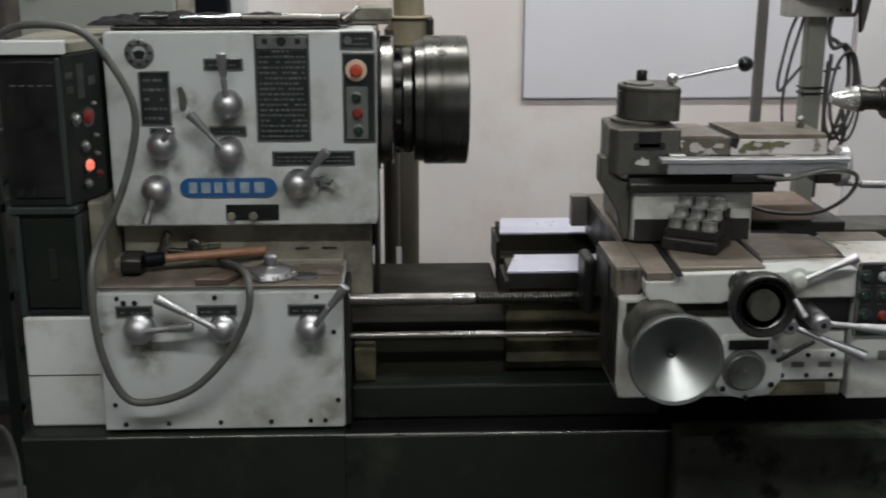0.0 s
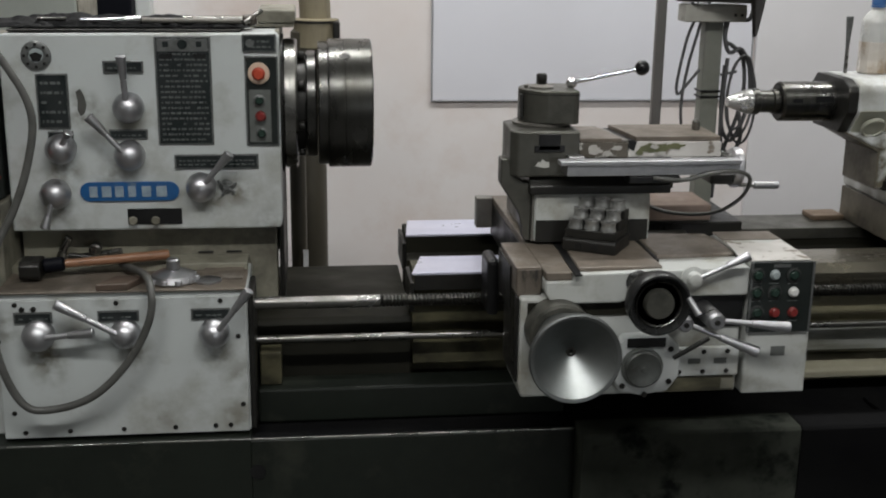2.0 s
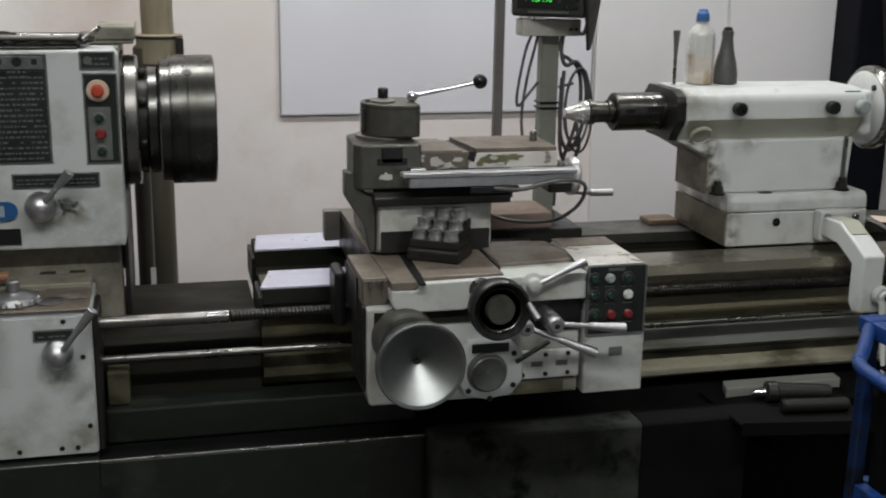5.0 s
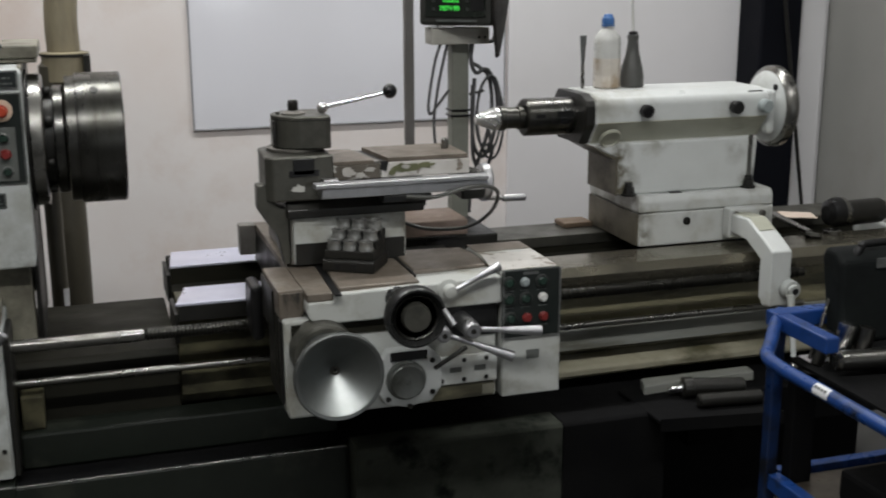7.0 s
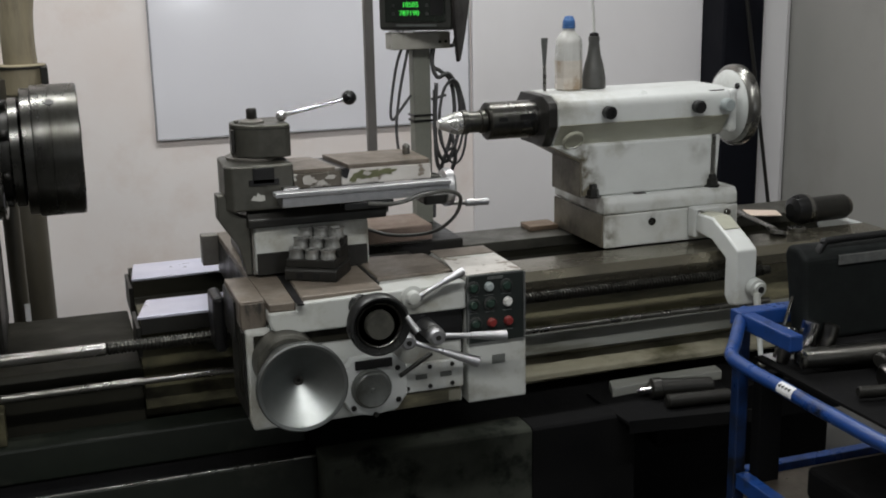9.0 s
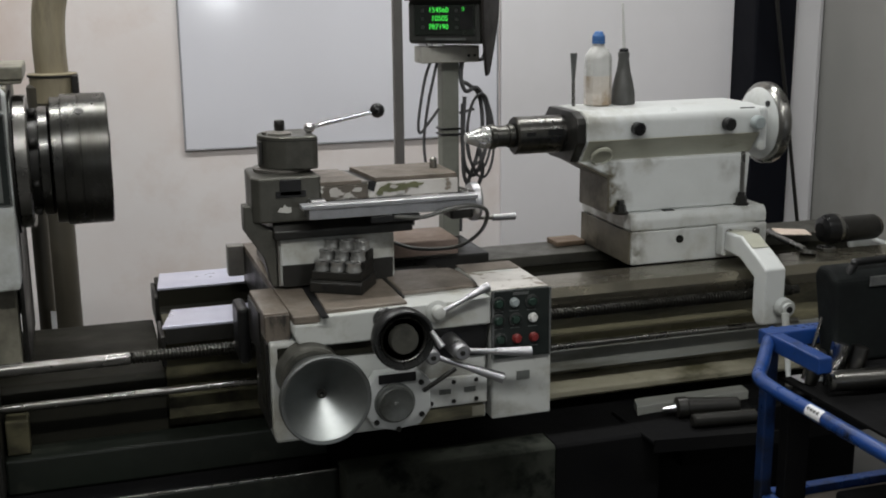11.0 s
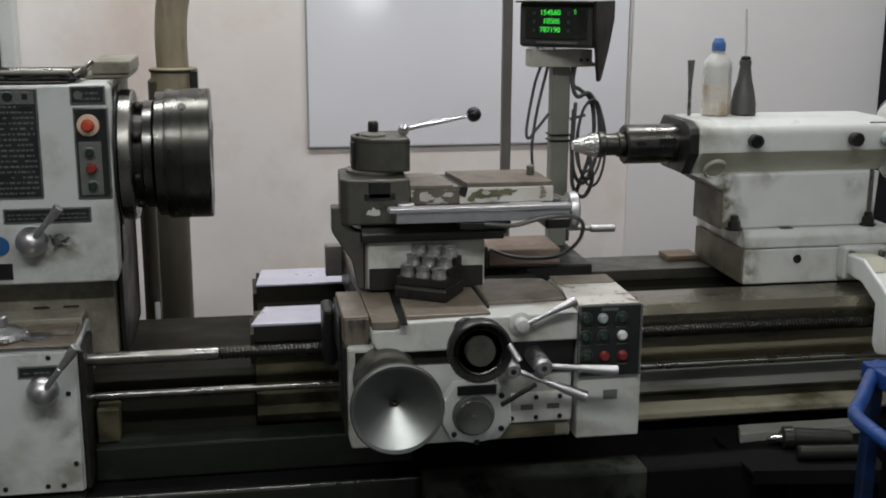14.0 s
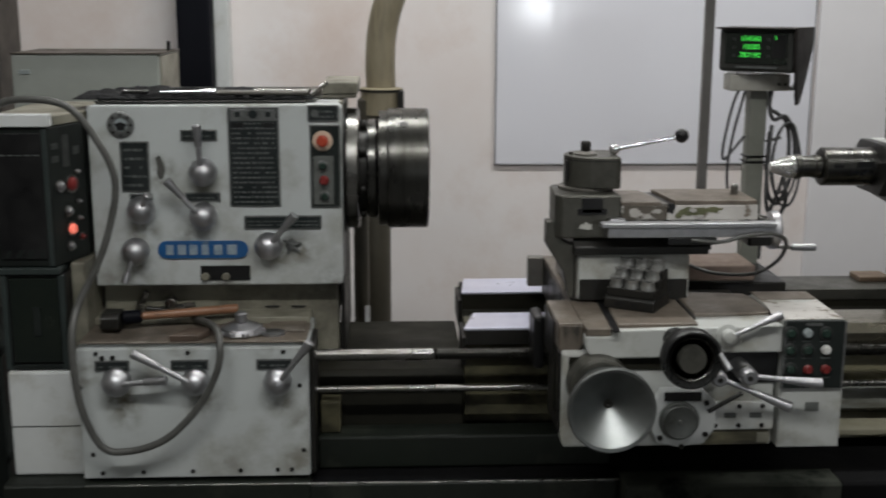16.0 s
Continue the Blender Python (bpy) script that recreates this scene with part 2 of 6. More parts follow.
DARKCREAM = mat("dark_blotched_cream", (0.095, 0.088, 0.052), (0.055, 0.05, 0.03), 0.5, scale=5, fine=80, bump=0.12, grime=(0.010, 0.010, 0.007), amount=0.56, spread=0.20, grime_scale=5, stretch=(0.8, 1, 1.2), spec=0.2)
OLIVE = mat("oil_yellowed_paint", (0.43, 0.435, 0.36), (0.34, 0.335, 0.265), 0.4, scale=5, fine=80, bump=0.1, grime=(0.19, 0.18, 0.125), amount=0.45, spread=0.2, grime_scale=8, stretch=(0.5, 1, 1))
# End-face paint: grime plus the darkening of a shadowed side.
SHADED_END = mat("grimy_shaded_end_paint", (0.15, 0.135, 0.10), (0.08, 0.07, 0.05), 0.5, scale=7, fine=90, bump=0.15, grime=(0.022, 0.020, 0.015), amount=0.52, spread=0.3, grime_scale=7)
RUST = mat("rust_brown_plate", (0.25, 0.19, 0.155), (0.17, 0.125, 0.10), 0.6, 0.1, scale=10, fine=120, bump=0.2, grime=(0.34, 0.31, 0.28), amount=0.42, spread=0.2, grime_scale=9)
STAINED_WING = mat("oil_run_brown_iron", (0.15, 0.125, 0.10), (0.085, 0.07, 0.055), 0.45, 0.15, scale=14, fine=120, bump=0.15, grime=(0.02, 0.018, 0.014), amount=0.55, spread=0.12, grime_scale=30, stretch=(1, 1, 0.35))
CASEGREY = mat("dark_grey_case", (0.040, 0.041, 0.037), (0.028, 0.029, 0.026), 0.5, scale=9, fine=140, bump=0.08, spec=0.35)
HOODBROWN = mat("dark_hood_sheet", (0.020, 0.016, 0.014), (0.012, 0.010, 0.009), 0.45, scale=9, fine=100, bump=0.05, spec=0.35)
DARKRING = mat("dark_ring", (0.06, 0.062, 0.06), (0.04, 0.042, 0.04), 0.4, 0.4, scale=20)
DIALGREY = mat("worn_grey_dial", (0.16, 0.17, 0.16), (0.11, 0.115, 0.105), 0.45, 0.3, scale=14, fine=150, grime=(0.06, 0.06, 0.05), amount=0.42, spread=0.2, grime_scale=20)
GREYBAND = mat("faded_grey_paint", (0.27, 0.28, 0.26), (0.20, 0.20, 0.175), 0.4, scale=4, fine=80, bump=0.1, grime=(0.085, 0.078, 0.045), amount=0.46, spread=0.15, grime_scale=6, stretch=(0.35, 1, 2))
CREAM = mat("worn_cream_ledge", (0.34, 0.32, 0.24), (0.22, 0.205, 0.14), 0.45, scale=5, fine=80, grime=(0.085, 0.078, 0.045), amount=0.46, spread=0.15, grime_scale=7, stretch=(0.5, 1, 1))
TRIM = mat("grey_trim", (0.40, 0.40, 0.42), (0.32, 0.32, 0.34), 0.4, 0.2, scale=8)
# Rough near-black for the trays, the foot end and the cart's shelf.
NEARBLACK = mat("near_black", (0.0035, 0.0035, 0.004), (0.006, 0.006, 0.006), 0.8, scale=8, spec=0.1)
FLAKED = mat("flaking_white_paint", (0.56, 0.54, 0.51), (0.44, 0.42, 0.39), 0.5, scale=8, fine=90, bump=0.2, grime=(0.17, 0.145, 0.115), amount=0.43, spread=0.04, grime_scale=16)
BARED = mat("bared_brown_metal", (0.115, 0.10, 0.08), (0.075, 0.065, 0.05), 0.45, 0.2, scale=9, fine=120, bump=0.15, grime=(0.46, 0.45, 0.42), amount=0.47, spread=0.05, grime_scale=17)
MOTTLED = mat("mottled_green_base", (0.050, 0.054, 0.044), (0.028, 0.031, 0.025), 0.9, scale=5, fine=80, bump=0.15, grime=(0.006, 0.007, 0.006), amount=0.475, spread=0.12, grime_scale=6.5, spec=0.08)
GREASE = mat("grease_smear", (0.055, 0.056, 0.05), (0.09, 0.09, 0.08), 0.5, scale=30)
THREAD = mat("oily_thread", (0.045, 0.044, 0.038), (0.028, 0.027, 0.024), 0.3, 0.8, scale=9)
GLOW = mat("lamp_diffuser", (0.9, 0.9, 0.88), (0.85, 0.85, 0.83), 0.5, scale=5, emit=0.8)
SKYPANE = mat("daylight_beyond", (0.85, 0.92, 1.0), (0.8, 0.88, 1.0), 0.5, scale=2, emit=2.0)


# ---------------------------------------------------------------- mesh helpers
ORIGIN = {}


def thing(name, at, label, category, group="", kind=""):
    ob = new(name)
    ob.empty_display_size = 0.05
    ob.location = at
    ORIGIN[ob.name] = Vector(at)
    return tagged(ob, label, category, group, kind)


def part(name, bm, material, parent, label=""):
    """Links a bmesh in world coordinates as one mesh under a thing or a part."""
    o = ORIGIN[parent.name]
    bmesh.ops.translate(bm, verts=bm.verts, vec=-o)
    bmesh.ops.recalc_face_normals(bm, faces=bm.faces)
    me = bpy.data.meshes.new(name)
    bm.to_mesh(me)
    bm.free()
    me.materials.append(material)
    ob = new(name, me)
    ob.parent = parent
    ORIGIN[ob.name] = o
    if label:
        tagged(ob, label)
    return ob


def solo(name, bm, material, label, category, at=(0, 0, 0), group="", kind=""):
    """Links a bmesh in world coordinates as a top-level mesh."""
    o = Vector(at)
    bmesh.ops.translate(bm, verts=bm.verts, vec=-o)
    bmesh.ops.recalc_face_normals(bm, faces=bm.faces)
    me = bpy.data.meshes.new(name)
    bm.to_mesh(me)
    bm.free()
    me.materials.append(material)
    ob = new(name, me)
    ob.location = o
    ORIGIN[ob.name] = o
    return tagged(ob, label, category, group, kind)


def soften(bm, faces, r, seg=2):
    if r:
        edges = list({e for f in faces for e in f.edges if e.is_valid})
        bmesh.ops.bevel(bm, geom=edges, offset=r, segments=seg, profile=0.5, affect="EDGES", clamp_overlap=True)


def box(x0, x1, y0, y1, z0, z1, r=0.003, bm=None, seg=2):
    own = bmesh.new()
    bmesh.ops.create_cube(own, size=1)
    bmesh.ops.scale(own, vec=(x1 - x0, y1 - y0, z1 - z0), verts=own.verts)
    bmesh.ops.translate(own, vec=((x0 + x1) / 2, (y0 + y1) / 2, (z0 + z1) / 2), verts=own.verts)
    soften(own, own.faces[:], min(r, 0.45 * min(x1 - x0, y1 - y0, z1 - z0)), seg)
    return merge(bm, own)


def merge(bm, own):
    if bm is None:
        return own
    me = bpy.data.meshes.new("scratch")
    own.to_mesh(me)
    own.free()
    bm.from_mesh(me)
    bpy.data.meshes.remove(me)
    return bm


def prism(axis, pts, a, b, r=0.0, bm=None, seg=2):
    """A polygon in the two other axes (in x, y, z order), extruded along axis from a to b."""
    own = bmesh.new()

    def at(p, s):
        return {"x": (s, p[0], p[1]), "y": (p[0], s, p[1]), "z": (p[0], p[1], s)}[axis]
    lo = [own.verts.new(at(p, a)) for p in pts]
    hi = [own.verts.new(at(p, b)) for p in pts]
    own.faces.new(lo)
    own.faces.new(hi[::-1])
    for i in range(len(pts)):
        j = (i + 1) % len(pts)
        own.faces.new((lo[j], lo[i], hi[i], hi[j]))
    bmesh.ops.recalc_face_normals(own, faces=own.faces)
    soften(own, own.faces[:], r, seg)
    return merge(bm, own)


def turn(at, axis, profile, seg=32, bm=None):
    """A solid of revolution: profile of (distance along axis, radius) from at."""
    own = bmesh.new()
    ax = Vector(axis).normalized()
    u = ax.orthogonal().normalized()
    w = ax.cross(u)
    at = Vector(at)
    rings = []
    for d, r in profile:
        if r < 1e-6:
            rings.append([own.verts.new(at + ax * d)])
        else:
            rings.append([own.verts.new(at + ax * d + (u * math.cos(k * math.tau / seg) + w * math.sin(k * math.tau / seg)) * r) for k in range(seg)])
    for p, q in zip(rings, rings[1:]):
        for k in range(seg):
            n = (k + 1) % seg
            if len(p) == 1 and len(q) > 1:
                own.faces.new((p[0], q[k], q[n]))
            elif len(q) == 1 and len(p) > 1:
                own.faces.new((p[k], p[n], q[0]))
            elif len(p) > 1:
                own.faces.new((p[k], p[n], q[n], q[k]))
    if len(rings[0]) > 1:
        own.faces.new(rings[0])
    if len(rings[-1]) > 1:
        own.faces.new(rings[-1][::-1])
    bmesh.ops.recalc_face_normals(own, faces=own.faces)
    for f in own.faces:
        f.smooth = len(f.verts) <= 4
    for e in own.edges:
        if len(e.link_faces) == 2 and e.calc_face_angle(0) > 0.6:
            e.smooth = False
    return merge(bm, own)


def rod(p, q, r, r2=None, seg=14, bm=None, cap=0.25):
    """A round bar from p to q with softened ends."""
    p, q = Vector(p), Vector(q)
    length, e = (q - p).length, r2 if r2 is not None else r
    c = min(cap * min(r, e), length / 4)
    return turn(p, q - p, [(0, r - c), (c, r), (length - c, e), (length, e - c)], seg, bm)


def ball(c, r, bm=None, squash=1.0, seg=24):
    own = bmesh.new()
    bmesh.ops.create_uvsphere(own, u_segments=seg, v_segments=seg // 2, radius=r)
    bmesh.ops.scale(own, vec=(1, squash, 1), verts=own.verts)
    bmesh.ops.translate(own, vec=c, verts=own.verts)
    for f in own.faces:
        f.smooth = True
    return merge(bm, own)


def tube(points, r, seg=10, bm=None, steps=8):
    """A bent round tube through the points (Catmull-Rom)."""
    pts = [Vector(p) for p in points]
    pts = [pts[0] * 2 - pts[1]] + pts + [pts[-1] * 2 - pts[-2]]
    line = []
    for i in range(1, len(pts) - 2):
        a, b, c, d = pts[i - 1:i + 3]
        for k in range(steps):
            t = k / steps
            line.append(0.5 * (2 * b + (c - a) * t + (2 * a - 5 * b + 4 * c - d) * t * t + (3 * b - a - 3 * c + d) * t ** 3))
    line.append(pts[-2])
    own = bmesh.new()
    up = Vector((0.13, 0.31, 0.94))
    rings = []
    for i, p in enumerate(line):
        way = (line[min(i + 1, len(line) - 1)] - line[max(i - 1, 0)]).normalized()
        u = (up - way * up.dot(way)).normalized()
        up = u
        w = way.cross(u)
        rings.append([own.verts.new(p + (u * math.cos(k * math.tau / seg) + w * math.sin(k * math.tau / seg)) * r) for k in range(seg)])
    for p, q in zip(rings, rings[1:]):
        for k in range(seg):
            f = own.faces.new((p[k], p[(k + 1) % seg], q[(k + 1) % seg], q[k]))
            f.smooth = True
    own.faces.new(rings[0])
    own.faces.new(rings[-1][::-1])
    return merge(bm, own)


def writing(name, text, size, m, material, parent):
    """Letters of the built-in font as a thin mesh under a part."""
    data = bpy.data.curves.new(name, "FONT")
    data.body, data.size, data.extrude = text, size, 0.0004
    tmp = bpy.data.objects.new(name, data)
    scene.collection.objects.link(tmp)
    me = bpy.data.meshes.new_from_object(tmp.evaluated_get(bpy.context.evaluated_depsgraph_get()))
    bpy.data.objects.remove(tmp)
    me.transform(Matrix.Translation(-ORIGIN[parent.name]) @ m)
    me.materials.clear()
    me.materials.append(material)
    ob = new(name, me)
    ob.parent = parent
    ORIGIN[ob.name] = ORIGIN[parent.name]
    return ob


# ---------------------------------------------------------------- the room
solo("floor", box(-2.7, 3.4, -4.1, 4.5, -0.1, 0.0, 0), CONCRETE, "dark oil-stained concrete workshop floor", "floor", kind="structure")
solo("ceiling", box(-2.7, 3.4, -4.1, 4.5, 3.5, 3.6, 0), CEIL, "plain painted workshop ceiling", "ceiling", kind="structure")
solo("wall_north", box(-2.7, 3.4, 4.37, 4.5, 0, 3.5, 0), PLASTER, "off-white plaster wall with pinkish worn stains", "wall", kind="structure")
solo("wall_west", box(-2.8, -2.7, -4.1, 4.5, 0, 3.5, 0), GREYWALL, "plain grey plaster wall", "wall", kind="structure")
solo("wall_east", box(3.205, 3.4, -4.1, 4.37, 0, 3.5, 0), GREYWALL, "plain grey plaster side wall", "wall", kind="structure")
w = box(-2.7, 1.52, -4.1, -3.98, 0, 3.5, 0)
box(1.92, 3.4, -4.1, -3.98, 0, 3.5, 0, w)
box(1.52, 1.92, -4.1, -3.98, 0, 1.38, 0, w)
box(1.52, 1.92, -4.1, -3.98, 1.62, 3.5, 0, w)
solo("wall_south", w, GREYWALL, "plain grey plaster wall with a small window", "wall", kind="structure")
solo("backdrop", box(1.3, 2.2, -4.3, -4.28, 1.2, 2.4, 0), SKYPANE, "pale daylight outside the small window", "sky", kind="structure")

t = thing("whiteboard", (1.12, 4.36, 0.93), "large white enamel board in a thin aluminium frame on the wall", "whiteboard")
part("panel", box(0.4985, 1.7515, 4.359, 4.3685, 0.9335, 1.9515, 0.001), BOARD, t)
for fx in ((0.492, 0.498, 0.927, 1.958), (1.752, 1.758, 0.927, 1.958)):
    part("frame_side", box(fx[0], fx[1], 4.356, 4.3695, fx[2], fx[3], 0.003), TRIM, t, "thin aluminium frame strip")
for fz in ((0.927, 0.933), (1.952, 1.958)):
    part("frame_rail", box(0.4985, 1.7515, 4.356, 4.3695, fz[0], fz[1], 0.003), TRIM, t, "thin aluminium frame strip")

solo("wall_panel", box(1.768, 2.834, 4.35, 4.369, 0.0, 2.6, 0.003), mat("white_panel", (0.77, 0.755, 0.77), (0.73, 0.715, 0.725), 0.6, scale=1.5), "smooth white wall panel beside the board", "panel", kind="structure")
solo("black_post", box(2.835, 3.03, 4.18, 4.36, 0, 2.9, 0.01), NAVY, "dark navy square post against the wall", "post", group="dark posts", kind="structure")
solo("black_post", box(-0.71, -0.585, 4.2, 4.36, 0, 2.9, 0.01), NAVY, "dark navy square post behind the headstock", "post", group="dark posts", kind="structure")
solo("trim", box(-0.585, -0.53, 4.28, 4.369, 0, 2.9, 0.006), PAINT_CLEAN, "pale strip beside the dark post", "trim", kind="structure")
solo("white_pillar", box(3.035, 3.203, 4.22, 4.369, 0, 3.0, 0.03), mat("white_pillar", (0.72, 0.71, 0.72), (0.66, 0.65, 0.66), 0.6, scale=2), "white rounded pillar in the room corner", "pillar", kind="structure")
solo("leaning_rod", rod((2.86, 4.12, 1.62), (3.165, 4.16, 0.02), 0.008), IRON, "thin dark steel rod leaning in the corner", "rod", (3.17, 4.16, 0.0))
solo("brown_post", box(-1.62, -1.33, 4.1, 4.36, 0, 2.9, 0.01), mat("brown_post", (0.07, 0.06, 0.05), (0.05, 0.045, 0.04), 0.6), "dark brown post against the wall", "post", kind="structure")

for lx, ly, watts in LAMPS:
    t = thing("ceiling_light", (lx, ly, 3.5), "long white fluorescent ceiling light", "lamp", "ceiling lights")
    part("housing", box(lx - 0.76, lx + 0.76, ly - 0.11, ly + 0.11, 3.42, 3.5, 0.01), CEIL, t)
    for k in (-0.06, 0.06):
        part("tube", rod((lx - 0.7, ly + k, 3.39), (lx + 0.7, ly + k, 3.39), 0.013), GLOW, t, "glowing fluorescent tube")

t = thing("electric_cabinet", (-0.86, 3.6, 0), "pale green steel cabinet behind the headstock", "cabinet")
part("body", box(-1.072, -0.625, 3.42, 3.73, 0.02, 1.404, 0.006), CABGREY, t)
part("side_panel", box(-0.6245, -0.620, 3.425, 3.725, 0.025, 1.400, 0.001), BEIGE, t, "darker beige side panel")
part("lid", box(-1.075, -0.618, 3.415, 3.735, 1.4045, 1.409, 0.002), GRIMY, t, "thin dark lid edge")
part("badge", box(-1.05, -1.015, 3.416, 3.4195, 1.345, 1.358, 0.001), GREYB, t)
part("pin", rod((-0.632, 3.62, 1.409), (-0.632, 3.62, 1.438), 0.006), IRON, t)

t = thing("steel_shelf", (-1.28, 3.3, 0), "dark steel shelving with tools beside the lathe", "shelf")
for sx in (-1.6, -1.09):
    for sy in (3.06, 3.5):
        part("post", box(sx, sx + 0.035, sy, sy + 0.035, 0, 1.0, 0.003), PANEL, t)
for sz in (0.22, 0.55, 0.80):
    part("shelf_board", box(-1.6, -1.055, 3.06, 3.535, sz, sz + 0.03, 0.003), PANEL, t)
bot = turn((-1.17, 3.2, 0.584), (0, 0, 1), [(0, 0.028), (0.01, 0.032), (0.13, 0.032), (0.16, 0.012), (0.19, 0.012)])
solo("spray_bottle", bot, BLUECAP, "small blue bottle on the dark shelf", "bottle", (-1.17, 3.2, 0.584))
solo("toolbox", box(-1.55, -1.12, 3.1, 3.45, 0.834, 0.99, 0.01), BLACK, "black box on the dark shelf", "box", (-1.3, 3.3, 0.834))

# exhaust duct behind the chuck
t = thing("duct_pipe", (0.04, 3.52, 0), "stained cream duct pipe rising behind the chuck", "pipe")
part("lower_pipe", rod((0.028, 3.52, 0.0), (0.028, 3.52, 1.27), 0.052, seg=24), DUCT_DARK, t, "dark brown lower pipe")
part("collar", turn((0.052, 3.52, 1.21), (0, 0, 1), [(0, 0.062), (0.004, 0.066), (0.075, 0.066), (0.08, 0.07), (0.085, 0.07), (0.088, 0.05)], 28), DUCT, t, "stained seamed pipe collar")
part("collar_seam", turn((0.052, 3.52, 1.286), (0, 0, 1), [(0, 0.071), (0.006, 0.071), (0.007, 0.05)], 28), IRON, t, "dark collar rim")
part("seam_strip", box(0.104, 0.124, 3.46, 3.53, 1.19, 1.29, 0.003), IRON, t, "dark strap on the collar")
part("upper_pipe", tube([(0.052, 3.52, 1.28), (0.05, 3.52, 1.38), (0.058, 3.52, 1.48), (0.085, 3.52, 1.58), (0.15, 3.54, 1.72), (0.26, 3.58, 1.88), (0.45, 3.65, 2.05)], 0.047, 24), DUCT, t, "curved upper pipe")

# ---------------------------------------------------------------- lathe: base and bed
t = thing("lathe_stand", (0.7, 2.7, 0), "dark green oily cast-iron lathe stand with a chip tray", "stand")
part("pedestal", prism("x", [(2.381, 0.449), (2.388, 0.455), (3.12, 0.455), (3.12, 0.0), (2.40, 0.0), (2.381, 0.02)], -0.83, -0.1132, 0.003), BASE, t)
part("tray", prism("x", [(2.381, 0.444), (2.386, 0.449), (2.394, 0.449), (2.402, 0.438), (2.555, 0.442), (3.02, 0.445), (3.12, 0.50), (3.13, 0.50), (3.13, 0.0), (2.40, 0.0), (2.381, 0.02)], -0.113, 0.625, 0.002), BASE, t, "dark chip tray front with a worn bright rim")
part("tray_floor", prism("x", [(2.404, 0.4400), (2.55, 0.4438), (2.55, 0.4450), (2.404, 0.4415)], -0.1115, 0.622), NEARBLACK, t, "near-black tray floor")
part("rear_tray", prism("x", [(2.40, 0.445), (2.41, 0.452), (3.02, 0.452), (3.12, 0.52), (3.13, 0.52), (3.13, 0.33), (2.42, 0.33)], 0.6255, 2.28, 0.004), NEARBLACK, t, "black chip tray under the bed")
part("rim", rod((-0.64, 2.3835, 0.4505), (0.624, 2.3835, 0.4475), 0.0022), STEEL, t, "worn bright tray rim")
FOOT = [(2.31, 0.0), (2.31, 0.455), (2.318, 0.463), (2.396, 0.463), (2.396, 0.325), (3.10, 0.325), (3.10, 0.0)]
part("foot", prism("x", FOOT, 0.6258, 1.14, 0.003), MOTTLED, t, "mottled dark green foot of the stand")
part("foot_end", prism("x", FOOT, 1.1405, 1.42, 0.003), NEARBLACK, t, "near-black end of the foot")
part("foot", box(1.1405, 2.25, 2.62, 3.1, 0.0, 0.328, 0.012), NEARBLACK, t)
part("bearing_foot", box(-0.094, -0.045, 2.50, 2.56, 0.530, 0.610, 0.004), DARKCREAM, t, "grimy bearing foot")
part("shelf_under_bed", box(-0.10, 0.62, 2.475, 2.56, 0.4465, 0.529, 0.006), BASE, t, "dark ledge under the bed")
part("cream_ledge", prism("x", [(2.585, 0.536), (2.536, 0.518), (2.525, 0.510), (2.525, 0.494), (2.61, 0.494), (2.61, 0.4535), (2.65, 0.4535), (2.65, 0.499), (2.588, 0.499)], 0.6215, 2.25, 0.003), CREAM, t, "worn cream ledge under the bed")
part("hole", turn((-0.10, 2.383, 0.37), (0, -1, 0), [(0, 0.018), (0.004, 0.018), (0.004, 0.012)], 20), BLACK, t, "dark drilled hole")

t = thing("lathe_bed", (1.2, 2.75, 0.46), "cast-iron gap bed with ground ways and oily cream sides", "machine bed")
FRONT = [(2.505, 0.788), (2.505, 0.752), (2.53, 0.737), (2.56, 0.733), (2.56, 0.650), (2.535, 0.640), (2.535, 0.560), (2.59, 0.548), (2.59, 0.50), (2.66, 0.50), (2.66, 0.73), (2.632, 0.74), (2.632, 0.788)]
part("front_rail", prism("x", FRONT, 0.62, 2.34, 0.002), PAINT_OILY, t, "oily cream front side of the bed")
part("grey_band", box(0.622, 2.338, 2.5295, 2.5345, 0.565, 0.630, 0.002), GREYBAND, t, "faded grey band with oily edges")
part("front_rail_end", prism("x", FRONT, 0.262, 0.619, 0.002), DARKCREAM, t, "dark blotched cream bed end")
REAR = [(2.848, 0.788), (2.848, 0.745), (2.83, 0.73), (2.83, 0.50), (2.97, 0.50), (2.97, 0.735), (2.995, 0.75), (2.995, 0.788)]
part("way_flank", box(0.262, 1.05, 2.499, 2.5045, 0.752, 0.788, 0.001), IRON, t, "dark flank of the front way")
part("rear_rail", prism("x", REAR, 0.272, 2.34, 0.002), DARKIRON, t, "near-black rear side of the bed")


def way_strip(y0, y1, x0, x1, cut, z0=0.7885, z1=0.7955):
    own = bmesh.new()
    pts = [(x0, y0), (x1, y0), (x1, y1), (x0 + cut, y1)]
    return prism("z", pts, z0, z1, 0.002, own)


part("front_way", way_strip(2.497, 2.636, 0.255, 1.05, 0.032), WAY, t, "bright ground front way, its end cut slanting")
part("rear_way", way_strip(2.845, 3.0, 0.270, 1.05, 0.016), WAY, t, "bright ground rear way")
part("front_way_long", prism("x", [(2.497, 0.745), (2.492, 0.775), (2.51, 0.7955), (2.636, 0.7955), (2.636, 0.77), (2.51, 0.745)], 1.052, 2.34, 0.002), WAY_OILY, t, "oily worn front way")
part("rear_way_long", prism("x", [(2.845, 0.765), (2.845, 0.7955), (3.0, 0.7955), (3.0, 0.765)], 1.052, 2.34, 0.002), POSTMETAL, t, "dull grey rear way")
